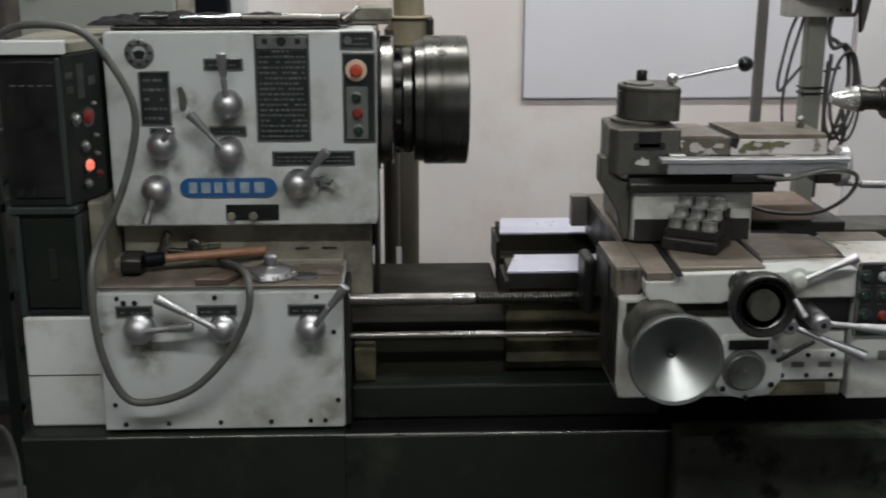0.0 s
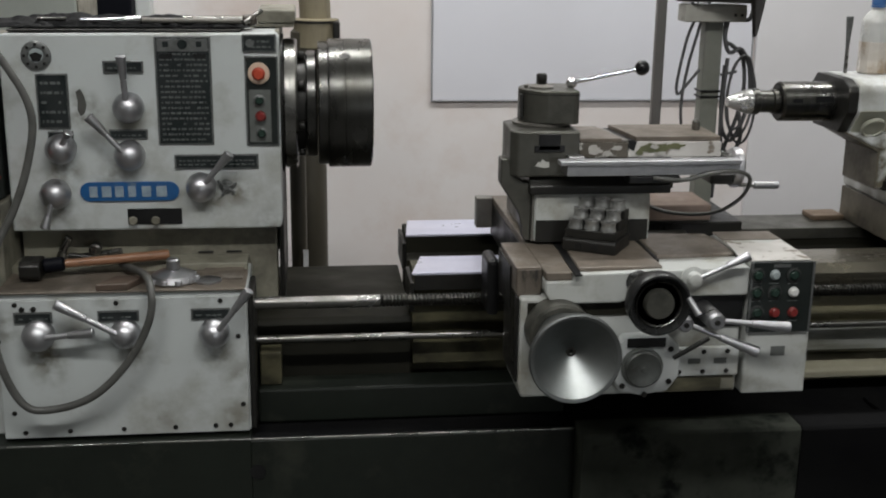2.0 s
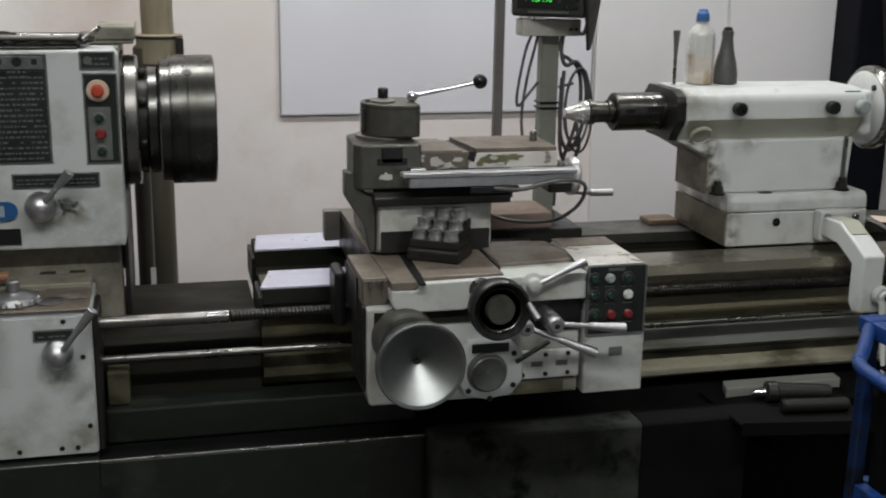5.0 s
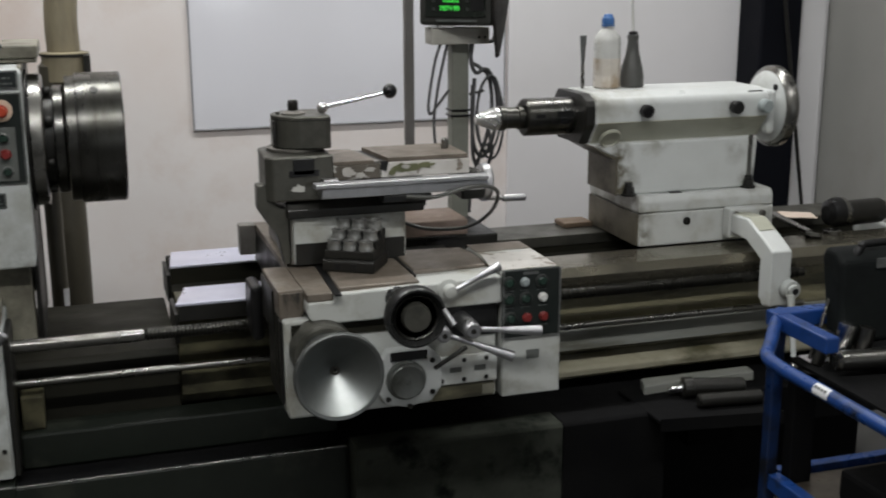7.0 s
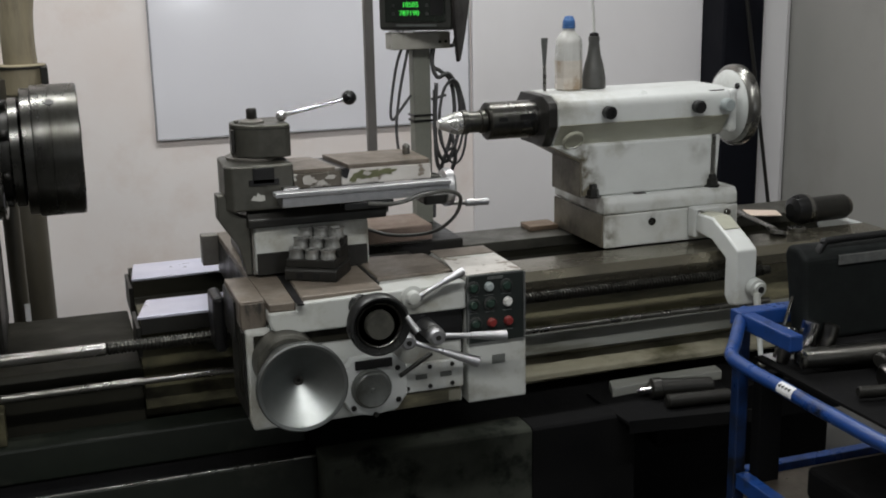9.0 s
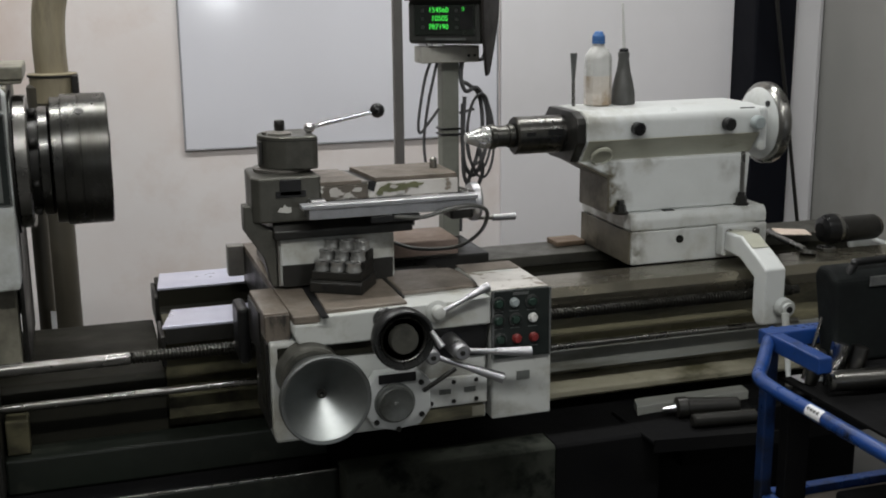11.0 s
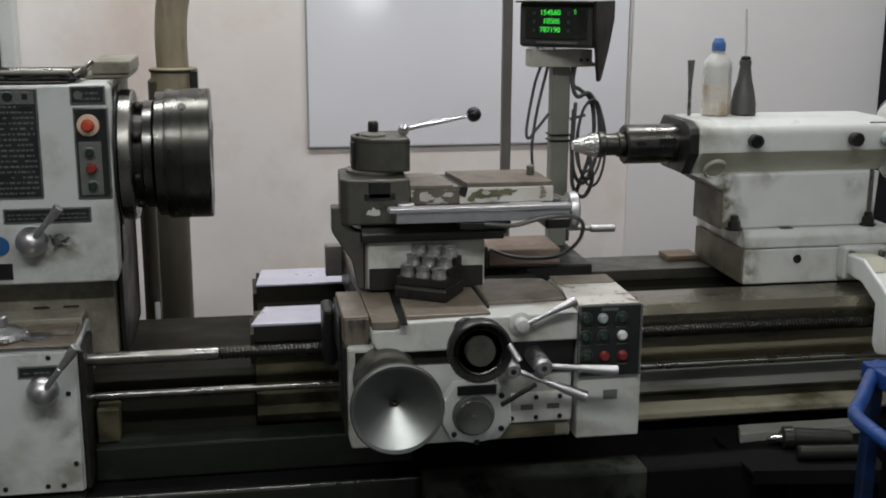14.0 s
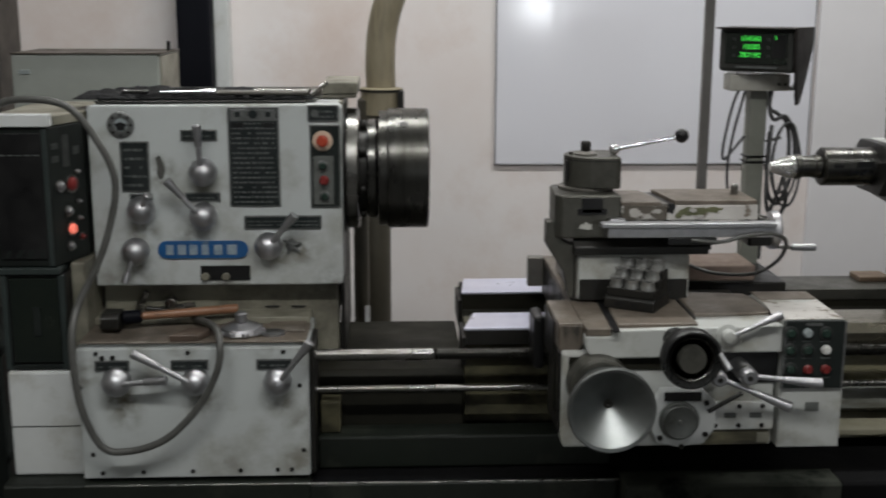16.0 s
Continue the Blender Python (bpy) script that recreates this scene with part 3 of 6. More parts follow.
part("way_end_front", box(0.252, 0.262, 2.50, 2.64, 0.70, 0.770, 0.002), IRON, t, "dark end face of the front way")
part("way_end_rear", box(0.262, 0.272, 2.845, 3.0, 0.70, 0.772, 0.002), IRON, t, "dark end face of the rear way")
part("gap_body", prism("x", [(2.56, 0.462), (2.56, 0.655), (2.575, 0.668), (3.0, 0.672), (3.0, 0.462)], -0.11, 0.262, 0.004), DARKIRON, t, "near-black gap section under the chuck")
part("trough", box(0.272, 2.34, 2.66, 2.83, 0.50, 0.62, 0.002), IRON, t, "dark trough between the ways")
for rx in (0.5, 0.95, 1.4, 1.85, 2.25):
    part("cross_rib", box(rx, rx + 0.05, 2.66, 2.83, 0.622, 0.735, 0.004), IRON, t)
part("bed_end", box(2.342, 2.37, 2.52, 2.99, 0.50, 0.785, 0.005), PAINT, t, "painted end of the bed")

profile = [(0.0, 0.0125)]
x = 0.003
while x < 1.70:
    profile += [(x, 0.0150), (x + 0.0035, 0.0150), (x + 0.0045, 0.0118), (x + 0.0075, 0.0118)]
    x += 0.0085
profile += [(1.72, 0.012)]
t = thing("lead_screw", (-0.115, 2.475, 0.738), "oily steel lead screw along the bed", "screw")
part("plain_shaft", rod((-0.115, 2.475, 0.738), (0.1845, 2.475, 0.738), 0.0145, seg=18), STEEL, t, "bright plain end of the screw")
part("threaded_shaft", turn((0.185, 2.475, 0.738), (1, 0, 0), profile, 16), THREAD, t, "dark oily thread")
solo("feed_rod", rod((-0.115, 2.50, 0.643), (1.93, 2.50, 0.643), 0.0085), STEEL, "long thin steel feed rod along the bed", "rod", (-0.115, 2.50, 0.643))

# ---------------------------------------------------------------- headstock
HY = 2.585
HEADPAINT = stained("headstock_paint", [(x + 0.34, z - 0.79, k) for x, z, k in ((-0.518, 1.02, 0.9), (-0.537, 0.925, 0.7), (-0.40, 1.01, 0.6), (-0.47, 1.16, 0.8), (-0.367, 1.115, 0.5), (-0.19, 0.955, 0.7), (-0.14, 0.975, 0.8), (-0.33, 0.885, 0.5), (-0.06, 0.89, 0.6), (-0.60, 0.90, 0.5), (-0.05, 1.20, 0.5), (-0.25, 1.33, 0.4))])
BOXPAINT = stained("gearbox_paint", [(x + 0.38, z - 0.46, k) for x, z, k in ((-0.545, 0.655, 0.95), (-0.54, 0.63, 0.6), (-0.36, 0.66, 0.7), (-0.18, 0.655, 0.7), (-0.47, 0.715, 0.5), (-0.13, 0.60, 0.5), (-0.14, 0.50, 0.5), (-0.63, 0.72, 0.6), (-0.30, 0.50, 0.4), (-0.40, 0.785, 0.5), (-0.2, 0.785, 0.5))])
t = thing("headstock", (-0.34, 2.8, 0.79), "off-white painted lathe headstock with aluminium levers and plates", "headstock")
part("front_cover", prism("y", [(-0.637, 0.885), (-0.040, 0.885), (-0.036, 0.90), (-0.036, 1.318), (-0.046, 1.328), (-0.630, 1.325), (-0.637, 1.318)], HY, 2.72, 0.005), HEADPAINT, t, "large off-white front cover")
part("body", box(-0.63, -0.048, 2.722, 3.06, 0.79, 1.322, 0.008), PAINT, t)
part("lower_body", prism("y", [(-0.632, 0.79), (-0.052, 0.672), (-0.052, 0.884), (-0.632, 0.884)], 2.635, 2.72, 0.004), BEIGE, t, "dirty beige recessed lower body")
for hx in (-0.235, -0.17):
    part("cast_line", box(hx, hx + 0.035, 2.632, 2.636, 0.815, 0.819, 0.001), IRON, t)
# Headstock side given a near-black colour for the shadow on it.
part("dark_side", box(-0.047, -0.036, 2.66, 3.05, 0.672, 1.20, 0.004), IRON, t, "side under the spindle, coloured dark for its shadow")
part("upper_side", box(-0.047, -0.036, 2.66, 3.05, 1.2005, 1.328, 0.004), BEIGE, t, "dirty beige upper side")
part("top_cover", box(-0.088, 0.0, 2.74, 2.98, 1.338, 1.368, 0.004), BEIGE, t, "raised pale cover on top")
part("cover_neck", box(-0.108, -0.004, 2.745, 2.99, 1.3285, 1.3375, 0.002), BEIGE, t)
part("top_lip", box(-0.62, -0.12, 2.60, 3.05, 1.3285, 1.334, 0.002), IRON, t)


def plate(name, x0, x1, z0, z1, material, parent, rows=0, cols=1, y=HY, label="", edge=True):
    p = part(name, box(x0, x1, y - 0.004, y - 0.0003, z0, z1, 0.0015), LIGHTPLATE if edge else material, parent, label)
    if edge:
        part("face", box(x0 + 0.004, x1 - 0.004, y - 0.0052, y - 0.0042, z0 + 0.004, z1 - 0.004, 0), material, p, "dark engraved face")
    rng = random.Random(int(abs(x0) * 1000) + int(z0 * 1000))
    for r in range(rows):
        zz = z1 - 0.010 - (r + 0.5) * (z1 - z0 - 0.016) / rows
        hh = min(0.0030, 0.17 * (z1 - z0 - 0.016) / rows)
        bars = bmesh.new()
        xx = x0 + 0.010
        while xx < x1 - 0.014:
            wd = rng.uniform(0.003, 0.013)
            if rng.random() < 0.93:
                box(xx, min(xx + wd, x1 - 0.009), y - 0.0062, y - 0.0054, zz - hh, zz + hh, 0, bars)
            xx += wd + rng.uniform(0.002, 0.005)
        if bars.verts:
            part("lettering", bars, LETTER, p)
        else:
            bars.free()
    return p


p = plate("speed_table", -0.306, -0.184, 1.081, 1.322, PLATE, t, 19, label="dark engraved speed table plate with an aluminium edge")
part("header", box(-0.300, -0.190, HY - 0.0068, HY - 0.0056, 1.288, 1.316, 0.001), LIGHTPLATE, p)
part("badge", turn((-0.245, HY - 0.007, 1.304), (0, -1, 0), [(0, 0.011), (0.002, 0.010)], 20), PLATE, p)
for bx in (-0.281, -0.209):
    part("mark", box(bx - 0.006, bx + 0.006, HY - 0.0082, HY - 0.007, 1.298, 1.310, 0), PLATE, p)
    part("label_field", box(bx - 0.014, bx + 0.014, HY - 0.0066, HY - 0.0056, 1.272, 1.284, 0), BLACK, p)
plate("small_table", -0.563, -0.494, 1.118, 1.240, PLATE, t, 5, label="dark engraved feed plate")
plate("lever_plate", -0.418, -0.331, 1.240, 1.268, PLATE, t, 1)
plate("lever_plate", -0.413, -0.329, 1.093, 1.117, PLATE, t, 1)
plate("long_plate", -0.274, -0.087, 1.025, 1.059, PLATE, t, 2, label="long dark engraved lever plate")
plate("lever_plate", -0.545, -0.490, 1.096, 1.114, PLATE, t, 1)
plate("warning_plate", -0.116, -0.041, 1.286, 1.326, PLATE, t, 2)
part("warning_disc", turn((-0.099, HY - 0.006, 1.306), (0, -1, 0), [(0, 0.009), (0.002, 0.009)], 20), LIGHTPLATE, t)

PILL = [(-0.463 - 0.022 * math.sin(k * math.pi / 8), 0.9755 + 0.022 * math.cos(k * math.pi / 8)) for k in range(9)]
PILL += [(-0.288 + 0.022 * math.sin(k * math.pi / 8), 0.9755 - 0.022 * math.cos(k * math.pi / 8)) for k in range(9)]
lg = part("plaque", prism("y", PILL, HY - 0.005, HY - 0.0003, 0.001), LOGO, t, "blue maker's plaque with a pale worn emblem")
for bx, wd in ((-0.464, 0.018), (-0.437, 0.021), (-0.408, 0.019), (-0.379, 0.017), (-0.349, 0.020), (-0.317, 0.023)):
    part("emblem_bar", box(bx, bx + wd, HY - 0.0068, HY - 0.0052, 0.963, 0.988, 0.003), EMBLEM, lg)

sl = part("oil_window", box(-0.384, -0.263, HY - 0.003, HY - 0.0003, 0.898, 0.935, 0.004), BLACK, t, "dark slot with two pale pegs")
for bx in (-0.372, -0.322):
    part("peg", rod((bx, HY - 0.003, 0.908), (bx, HY - 0.012, 0.908), 0.010), BEIGE, sl)

g = part("dial_ring", turn((-0.557, HY, 1.279), (0, -1, 0), [(0, 0.032), (0.004, 0.032), (0.006, 0.029), (0.006, 0.018), (0.003, 0.016), (0.003, 0.0)], 32), LIGHTPLATE, t, "round aluminium bezel with screws")
part("dial_glass", turn((-0.557, HY - 0.0035, 1.279), (0, -1, 0), [(0, 0.0155), (0.001, 0.0155)], 24), GREYB, g)
part("oil_level", prism("y", [(-0.571, 1.281), (-0.557, 1.286), (-0.543, 1.281), (-0.549, 1.266), (-0.565, 1.266)], HY - 0.0055, HY - 0.0046), BLACK, g)
for k in range(8):
    a = k * math.tau / 8
    part("screw", rod((-0.557 + 0.0245 * math.cos(a), HY - 0.006, 1.279 + 0.0245 * math.sin(a)), (-0.557 + 0.0245 * math.cos(a), HY - 0.009, 1.279 + 0.0245 * math.sin(a)), 0.0035, seg=8), IRON, g)
part("key_rosette", turn((-0.161, HY, 0.984), (0, -1, 0), [(0, 0.016), (0.004, 0.015), (0.006, 0.008), (0.012, 0.007)], 12), LIGHTPLATE, t, "small worn rosette")
for a in (0.4, 2.4, 4.3, 5.6):
    part("rosette_arm", rod((-0.161, HY - 0.006, 0.984), (-0.161 + 0.026 * math.cos(a), HY - 0.008, 0.984 + 0.022 * math.sin(a)), 0.003, seg=8), LIGHTPLATE, t)


def lever(parent, c, tip, y, r=0.034, hr=0.0065, grip=0.55, flat=0.78):
    """A domed aluminium hub with a bar and a thicker grip pointing to tip."""
    l = part("lever", turn((c[0], y, c[1]), (0, -1, 0), [(0, r * 0.98), (0.012, r)] + [(0.012 + r * flat * 1.35 * math.sin(a), r * math.cos(a)) for a in (0.25, 0.5, 0.75, 1.0, 1.2, 1.38)] + [(0.012 + r * flat * 1.35, 0)], 32), ALU, parent, "domed aluminium lever hub")
    yy = y - 0.034
    p, q = Vector((c[0], yy, c[1])), Vector((tip[0], yy - 0.012, tip[1]))
    m = p.lerp(q, grip)
    part("bar", rod(p, m, hr), ALU_DULL, l)
    part("grip", rod(m, q, hr * 1.15, hr * 1.75), ALU_DULL, l, "tapered aluminium grip")
    return l


lever(t, (-0.367, 1.166), (-0.372, 1.283), HY)
lever(t, (-0.370, 1.059), (-0.448, 1.152), HY)
lever(t, (-0.518, 1.075), (-0.492, 1.118), HY, grip=0.7)
lever(t, (-0.537, 0.973), (-0.558, 0.902), HY, grip=0.6)
lever(t, (-0.217, 0.985), (-0.148, 1.068), HY)
part("worn_patch", prism("y", [(-0.480, 1.200), (-0.470, 1.206), (-0.462, 1.190), (-0.458, 1.170), (-0.463, 1.152), (-0.472, 1.146), (-0.478, 1.160), (-0.476, 1.178)], HY - 0.0012, HY - 0.0002), GREASE, t, "dark greasy smear where the grip rubs")

cp = plate("button_panel", -0.112, -0.038, 1.077, 1.279, PANEL, t, 0, label="green button panel with red stop button")


def button(parent, x, z, y, r, material, collar=None, out=0.010, name="push_button"):
    b = part(name, turn((x, y, z), (0, -1, 0), [(0, r * 1.25), (0.004, r * 1.25), (0.005, r * 1.1), (0.0045, r * 1.02), (out, r), (out + 0.002, r * 0.8), (out + 0.002, 0)], 24), material, parent)
    if collar:
        part("collar", turn((x, y, z), (0, -1, 0), [(0, r * 1.7), (0.005, r * 1.65), (0.006, r * 1.3), (0.002, r * 1.27)], 28), collar, b)
    return b


part("lower_field", box(-0.104, -0.056, HY - 0.0064, HY - 0.0054, 1.086, 1.204, 0.001), DIALGREY, cp, "worn grey field round the small buttons")
part("collar_disc", turn((-0.081, HY - 0.0055, 1.240), (0, -1, 0), [(0, 0.0245), (0.004, 0.0240), (0.006, 0.0215), (0.006, 0.012)], 32), YELLOW, cp, "cream collar of the stop button")
button(cp, -0.081, 1.240, HY - 0.0115, 0.0115, ORANGE, None, 0.016, "stop_button")
button(cp, -0.081, 1.180, HY - 0.0064, 0.0075, GREENB, LIGHTPLATE)
button(cp, -0.079, 1.145, HY - 0.0064, 0.0095, RED, None, 0.014)
button(cp, -0.078, 1.106, HY - 0.0064, 0.0075, GREENB, LIGHTPLATE)
for bz in (1.272, 1.208, 1.095):
    for bx in (-0.106, -0.044):
        part("screw", rod((bx, HY - 0.005, bz), (bx, HY - 0.008, bz), 0.003, seg=8), IRON, cp)

solo("paper_tag", box(0.006, 0.020, 2.99, 2.992, 0.673, 0.72, 0), STICKER, "small white paper tag in the bed gap", "tag", (0.013, 2.99, 0.673))
solo("drain_pipe", rod((-0.005, 3.08, 0.0), (-0.005, 3.08, 1.10), 0.022, seg=18), DUCT_DARK, "dark upright pipe behind the spindle", "pipe", (-0.005, 3.08, 0.0))

# things lying on the headstock
rng = random.Random(5)
for k, (cx, wide, tall) in enumerate(((-0.60, 0.075, 0.016), (-0.50, 0.085, 0.020), (-0.38, 0.09, 0.015), (-0.27, 0.08, 0.018), (-0.17, 0.07, 0.013))):
    bm = bmesh.new()
    bmesh.ops.create_grid(bm, x_segments=46, y_segments=34, size=1)
    cy = 2.668 + rng.uniform(-0.02, 0.02)
    for v in bm.verts:
        px, py = v.co.x, v.co.y
        n = noise.noise(Vector((px * 1.3 + k * 3.1, py * 1.3, 0)))
        fold = abs(noise.noise(Vector((px * 2.2 + 1.5 * py + k, py * 1.4, 2.0))))
        fine = noise.noise(Vector((px * 6, py * 6, k)))
        reach = max(abs(px), abs(py))
        rise = max(0.0, 1 - reach ** 3) * (1.2 * tall * (0.6 + 0.9 * fold + 0.3 * n)) + 0.003 * fine * (1 - reach)
        v.co = Vector((cx + wide * px * (1 + 0.25 * n), cy + 0.055 * py * (1 + 0.3 * n + 0.15 * fine), 1.338 + max(rise, 0.0)))
    for f in bm.faces:
        f.smooth = True
    bmesh.ops.solidify(bm, geom=bm.faces[:], thickness=0.002)
    solo("rag", bm, CLOTH, "crumpled dark oily rag on the headstock", "rag", (cx, cy, 1.335), "rags on the headstock")
t = thing("bar_wrench", (-0.3, 2.63, 1.345), "bright steel bar with a thicker sleeve on the headstock", "wrench")
part("bar", rod((-0.47, 2.632, 1.352), (-0.37, 2.63, 1.352), 0.0055), BRIGHT, t)
part("sleeve", rod((-0.372, 2.63, 1.353), (-0.335, 2.63, 1.354), 0.0075), BRIGHT, t, "thicker bright sleeve")
part("shank", rod((-0.336, 2.63, 1.352), (-0.12, 2.632, 1.350), 0.006), WORNGREY, t, "dull shank")
t = thing("chuck_key", (-0.08, 2.66, 1.37), "steel chuck key with a cross handle on the headstock", "key")
part("shaft", rod((-0.25, 2.652, 1.352), (-0.115, 2.652, 1.350), 0.008), STEEL, t)
part("head", rod((-0.116, 2.652, 1.350), (-0.085, 2.652, 1.352), 0.013), GRIMY, t)
part("cross_bar", rod((-0.112, 2.63, 1.345), (-0.074, 2.67, 1.372), 0.0055), STEEL, t)
solo("steel_ruler", box(-0.56, -0.50, 2.63, 2.65, 1.352, 1.357, 0.001), STEEL, "short bright steel strip on the headstock", "strip", (-0.53, 2.64, 1.352))

# ---------------------------------------------------------------- spindle and chuck
AX, AZ = 2.77, 1.147
t = thing("spindle_flange", (-0.03, AX, AZ), "bright turned steel spindle flange", "flange")
part("ring", turn((-0.030, AX, AZ), (1, 0, 0), [(0, 0.150), (0.004, 0.154), (0.028, 0.154), (0.032, 0.150), (0.032, 0.10)], 64), STEEL, t)
part("dark_plate", turn((-0.034, AX, AZ), (1, 0, 0), [(0, 0.165), (0.004, 0.165)], 64), IRON, t)
t = thing("lathe_chuck", (0.1, AX, AZ), "large oily steel lathe chuck", "chuck")
part("back_plate", turn((0.022, AX, AZ), (1, 0, 0), [(0, 0.120), (0.003, 0.126), (0.022, 0.127), (0.026, 0.122)], 64), CHUCKBODY, t)
part("spindle_nose", turn((0.0025, AX, AZ), (1, 0, 0), [(0, 0.112), (0.019, 0.112)], 48), IRON, t, "dark oily spindle nose")
for k in range(8):
    a = k * math.tau / 8 + 0.3
    part("nut", rod((0.003, AX + 0.122 * math.cos(a), AZ + 0.122 * math.sin(a)), (0.020, AX + 0.122 * math.cos(a), AZ + 0.122 * math.sin(a)), 0.011, seg=6), IRON, t)
part("chuck_body", turn((0.051, AX, AZ), (1, 0, 0), [(0, 0.145), (0.002, 0.147), (0.022, 0.147), (0.024, 0.1525), (0.026, 0.1535), (0.060, 0.1535), (0.061, 0.1525), (0.063, 0.1525), (0.064, 0.1535), (0.123, 0.1535), (0.126, 0.1505), (0.126, 0.05), (0.09, 0.048)], 96), CHUCKBODY, t)
for a in (-2.75, -0.65, 1.45):
    c = Vector((0.115, AX + 0.150 * math.sin(a), AZ + 0.150 * math.cos(a)))
    part("key_socket", rod(c, c + Vector((0, math.sin(a), math.cos(a))) * 0.0045, 0.011, seg=20), IRON, t, "dark square key socket")
for k in range(3):
    a = k * math.tau / 3 + 0.5
    part("jaw", box(0.170, 0.179, AX - 0.02 + 0.1 * math.cos(a), AX + 0.02 + 0.1 * math.cos(a), AZ - 0.02 + 0.1 * math.sin(a), AZ + 0.02 + 0.1 * math.sin(a), 0.003), STEEL, t)

# ---------------------------------------------------------------- feed gearbox
BY = 2.396
t = thing("feed_gearbox", (-0.38, 2.5, 0.46), "off-white feed gearbox with three levers under the headstock", "gearbox")
part("body", prism("y", [(-0.648, 0.462), (-0.113, 0.462), (-0.113, 0.786), (-0.118, 0.790), (-0.638, 0.792), (-0.645, 0.786)], BY + 0.012, 2.633, 0.004), PAINT, t)
part("front_plate", box(-0.645, -0.116, BY, BY + 0.0115, 0.464, 0.783, 0.003), BOXPAINT, t, "off-white front plate with bolts")
part("top_plate", box(-0.640, -0.116, BY + 0.004, 2.552, 0.7925, 0.797, 0.002), BROWN, t, "greasy brown top")
part("rear_ledge", box(-0.640, -0.118, 2.5525, 2.632, 0.7925, 0.812, 0.003), BEIGE, t, "dirty beige ledge at the back")
part("side_block", box(-0.112, -0.100, 2.41, 2.56, 0.462, 0.780, 0.004), IRON, t, "dark bearing side")
for bx, bz in ((-0.600, 0.478), (-0.505, 0.479), (-0.390, 0.480), (-0.278, 0.480), (-0.190, 0.481), (-0.157, 0.481), (-0.128, 0.53), (-0.134, 0.69), (-0.62, 0.525), (-0.64, 0.69), (-0.39, 0.772), (-0.17, 0.772), (-0.60, 0.772)):
    part("bolt", rod((bx, BY, bz), (bx, BY - 0.003, bz), 0.0055, seg=10), IRON, t)
for px in ((-0.604, -0.524), (-0.430, -0.343), (-0.233, -0.150)):
    plate("lever_plate", px[0], px[1], 0.730, 0.756, PLATE, t, 1, y=BY)
for bx in (-0.586, -0.562):
    part("index_knob", rod((bx, BY, 0.762), (bx, BY - 0.006, 0.762), 0.006), IRON, t)
lever(t, (-0.554, 0.706), (-0.432, 0.722), BY, r=0.034)
lever(t, (-0.373, 0.705), (-0.508, 0.787), BY, r=0.032)
lever(t, (-0.184, 0.702), (-0.104, 0.808), BY, r=0.033)

# tools on the gearbox top
t = thing("hammer", (-0.45, 2.5, 0.797), "hammer with a varnished handle and blue tape lying on the gearbox", "hammer")
part("head", prism("x", [(2.475, 0.802), (2.525, 0.802), (2.535, 0.812), (2.535, 0.835), (2.525, 0.845), (2.475, 0.845), (2.465, 0.835), (2.465, 0.812)], -0.605, -0.560, 0.004), IRON, t, "dark iron hammer head")
part("tape", rod((-0.560, 2.505, 0.826), (-0.515, 2.512, 0.829), 0.0165), NAVY, t, "dark blue tape")
part("handle", rod((-0.515, 2.512, 0.829), (-0.292, 2.55, 0.835), 0.0095, 0.0115), HANDLE, t, "varnished wooden handle")
t = thing("pliers", (-0.43, 2.57, 0.8), "steel pliers with dark handles on the gearbox", "pliers")
part("arm", rod((-0.55, 2.60, 0.812), (-0.40, 2.575, 0.838), 0.008), STEEL, t)
part("arm", rod((-0.52, 2.575, 0.830), (-0.39, 2.59, 0.812), 0.007), IRON, t)
part("jaw", rod((-0.545, 2.60, 0.815), (-0.520, 2.60, 0.868), 0.009), STEEL, t)
part("joint", rod((-0.46, 2.57, 0.842), (-0.46, 2.60, 0.842), 0.014), STEEL, t)
solo("wood_scrap", prism("z", [(-0.432, 2.40), (-0.365, 2.402), (-0.335, 2.465), (-0.40, 2.468)], 0.7975, 0.812, 0.002), WOOD, "small oil-soaked wood scrap on the gearbox", "wood", (-0.39, 2.43, 0.797))
t = thing("gear_cap", (-0.275, 2.47, 0.797), "lobed cast aluminium cap with a nub on the gearbox", "cap")
part("disc", turn((-0.275, 2.47, 0.7975), (0, 0, 1), [(0, 0.050), (0.004, 0.052), (0.016, 0.046), (0.022, 0.034), (0.026, 0.018)], 28), ALU_DULL, t)
part("nub", rod((-0.275, 2.47, 0.822), (-0.275, 2.47, 0.848), 0.015), ALU_DULL, t)
for k in range(10):
    a = k * math.tau / 10
    part("lobe", rod((-0.275 + 0.049 * math.cos(a), 2.47 + 0.049 * math.sin(a), 0.7978), (-0.275 + 0.047 * math.cos(a), 2.47 + 0.047 * math.sin(a), 0.809), 0.009, seg=10), ALU_DULL, t)
solo("steel_washer", turn((-0.20, 2.46, 0.7975), (0, 0, 1), [(0, 0.03), (0.004, 0.03), (0.004, 0.012)], 24), ALU_DULL, "flat pale metal disc on the gearbox", "disc", (-0.2, 2.46, 0.797))
solo("cover_sheet", box(-0.215, -0.125, 2.47, 2.60, 0.7975, 0.8015, 0.001), BROWN, "greasy dark sheet on the gearbox", "sheet", (-0.17, 2.53, 0.797))

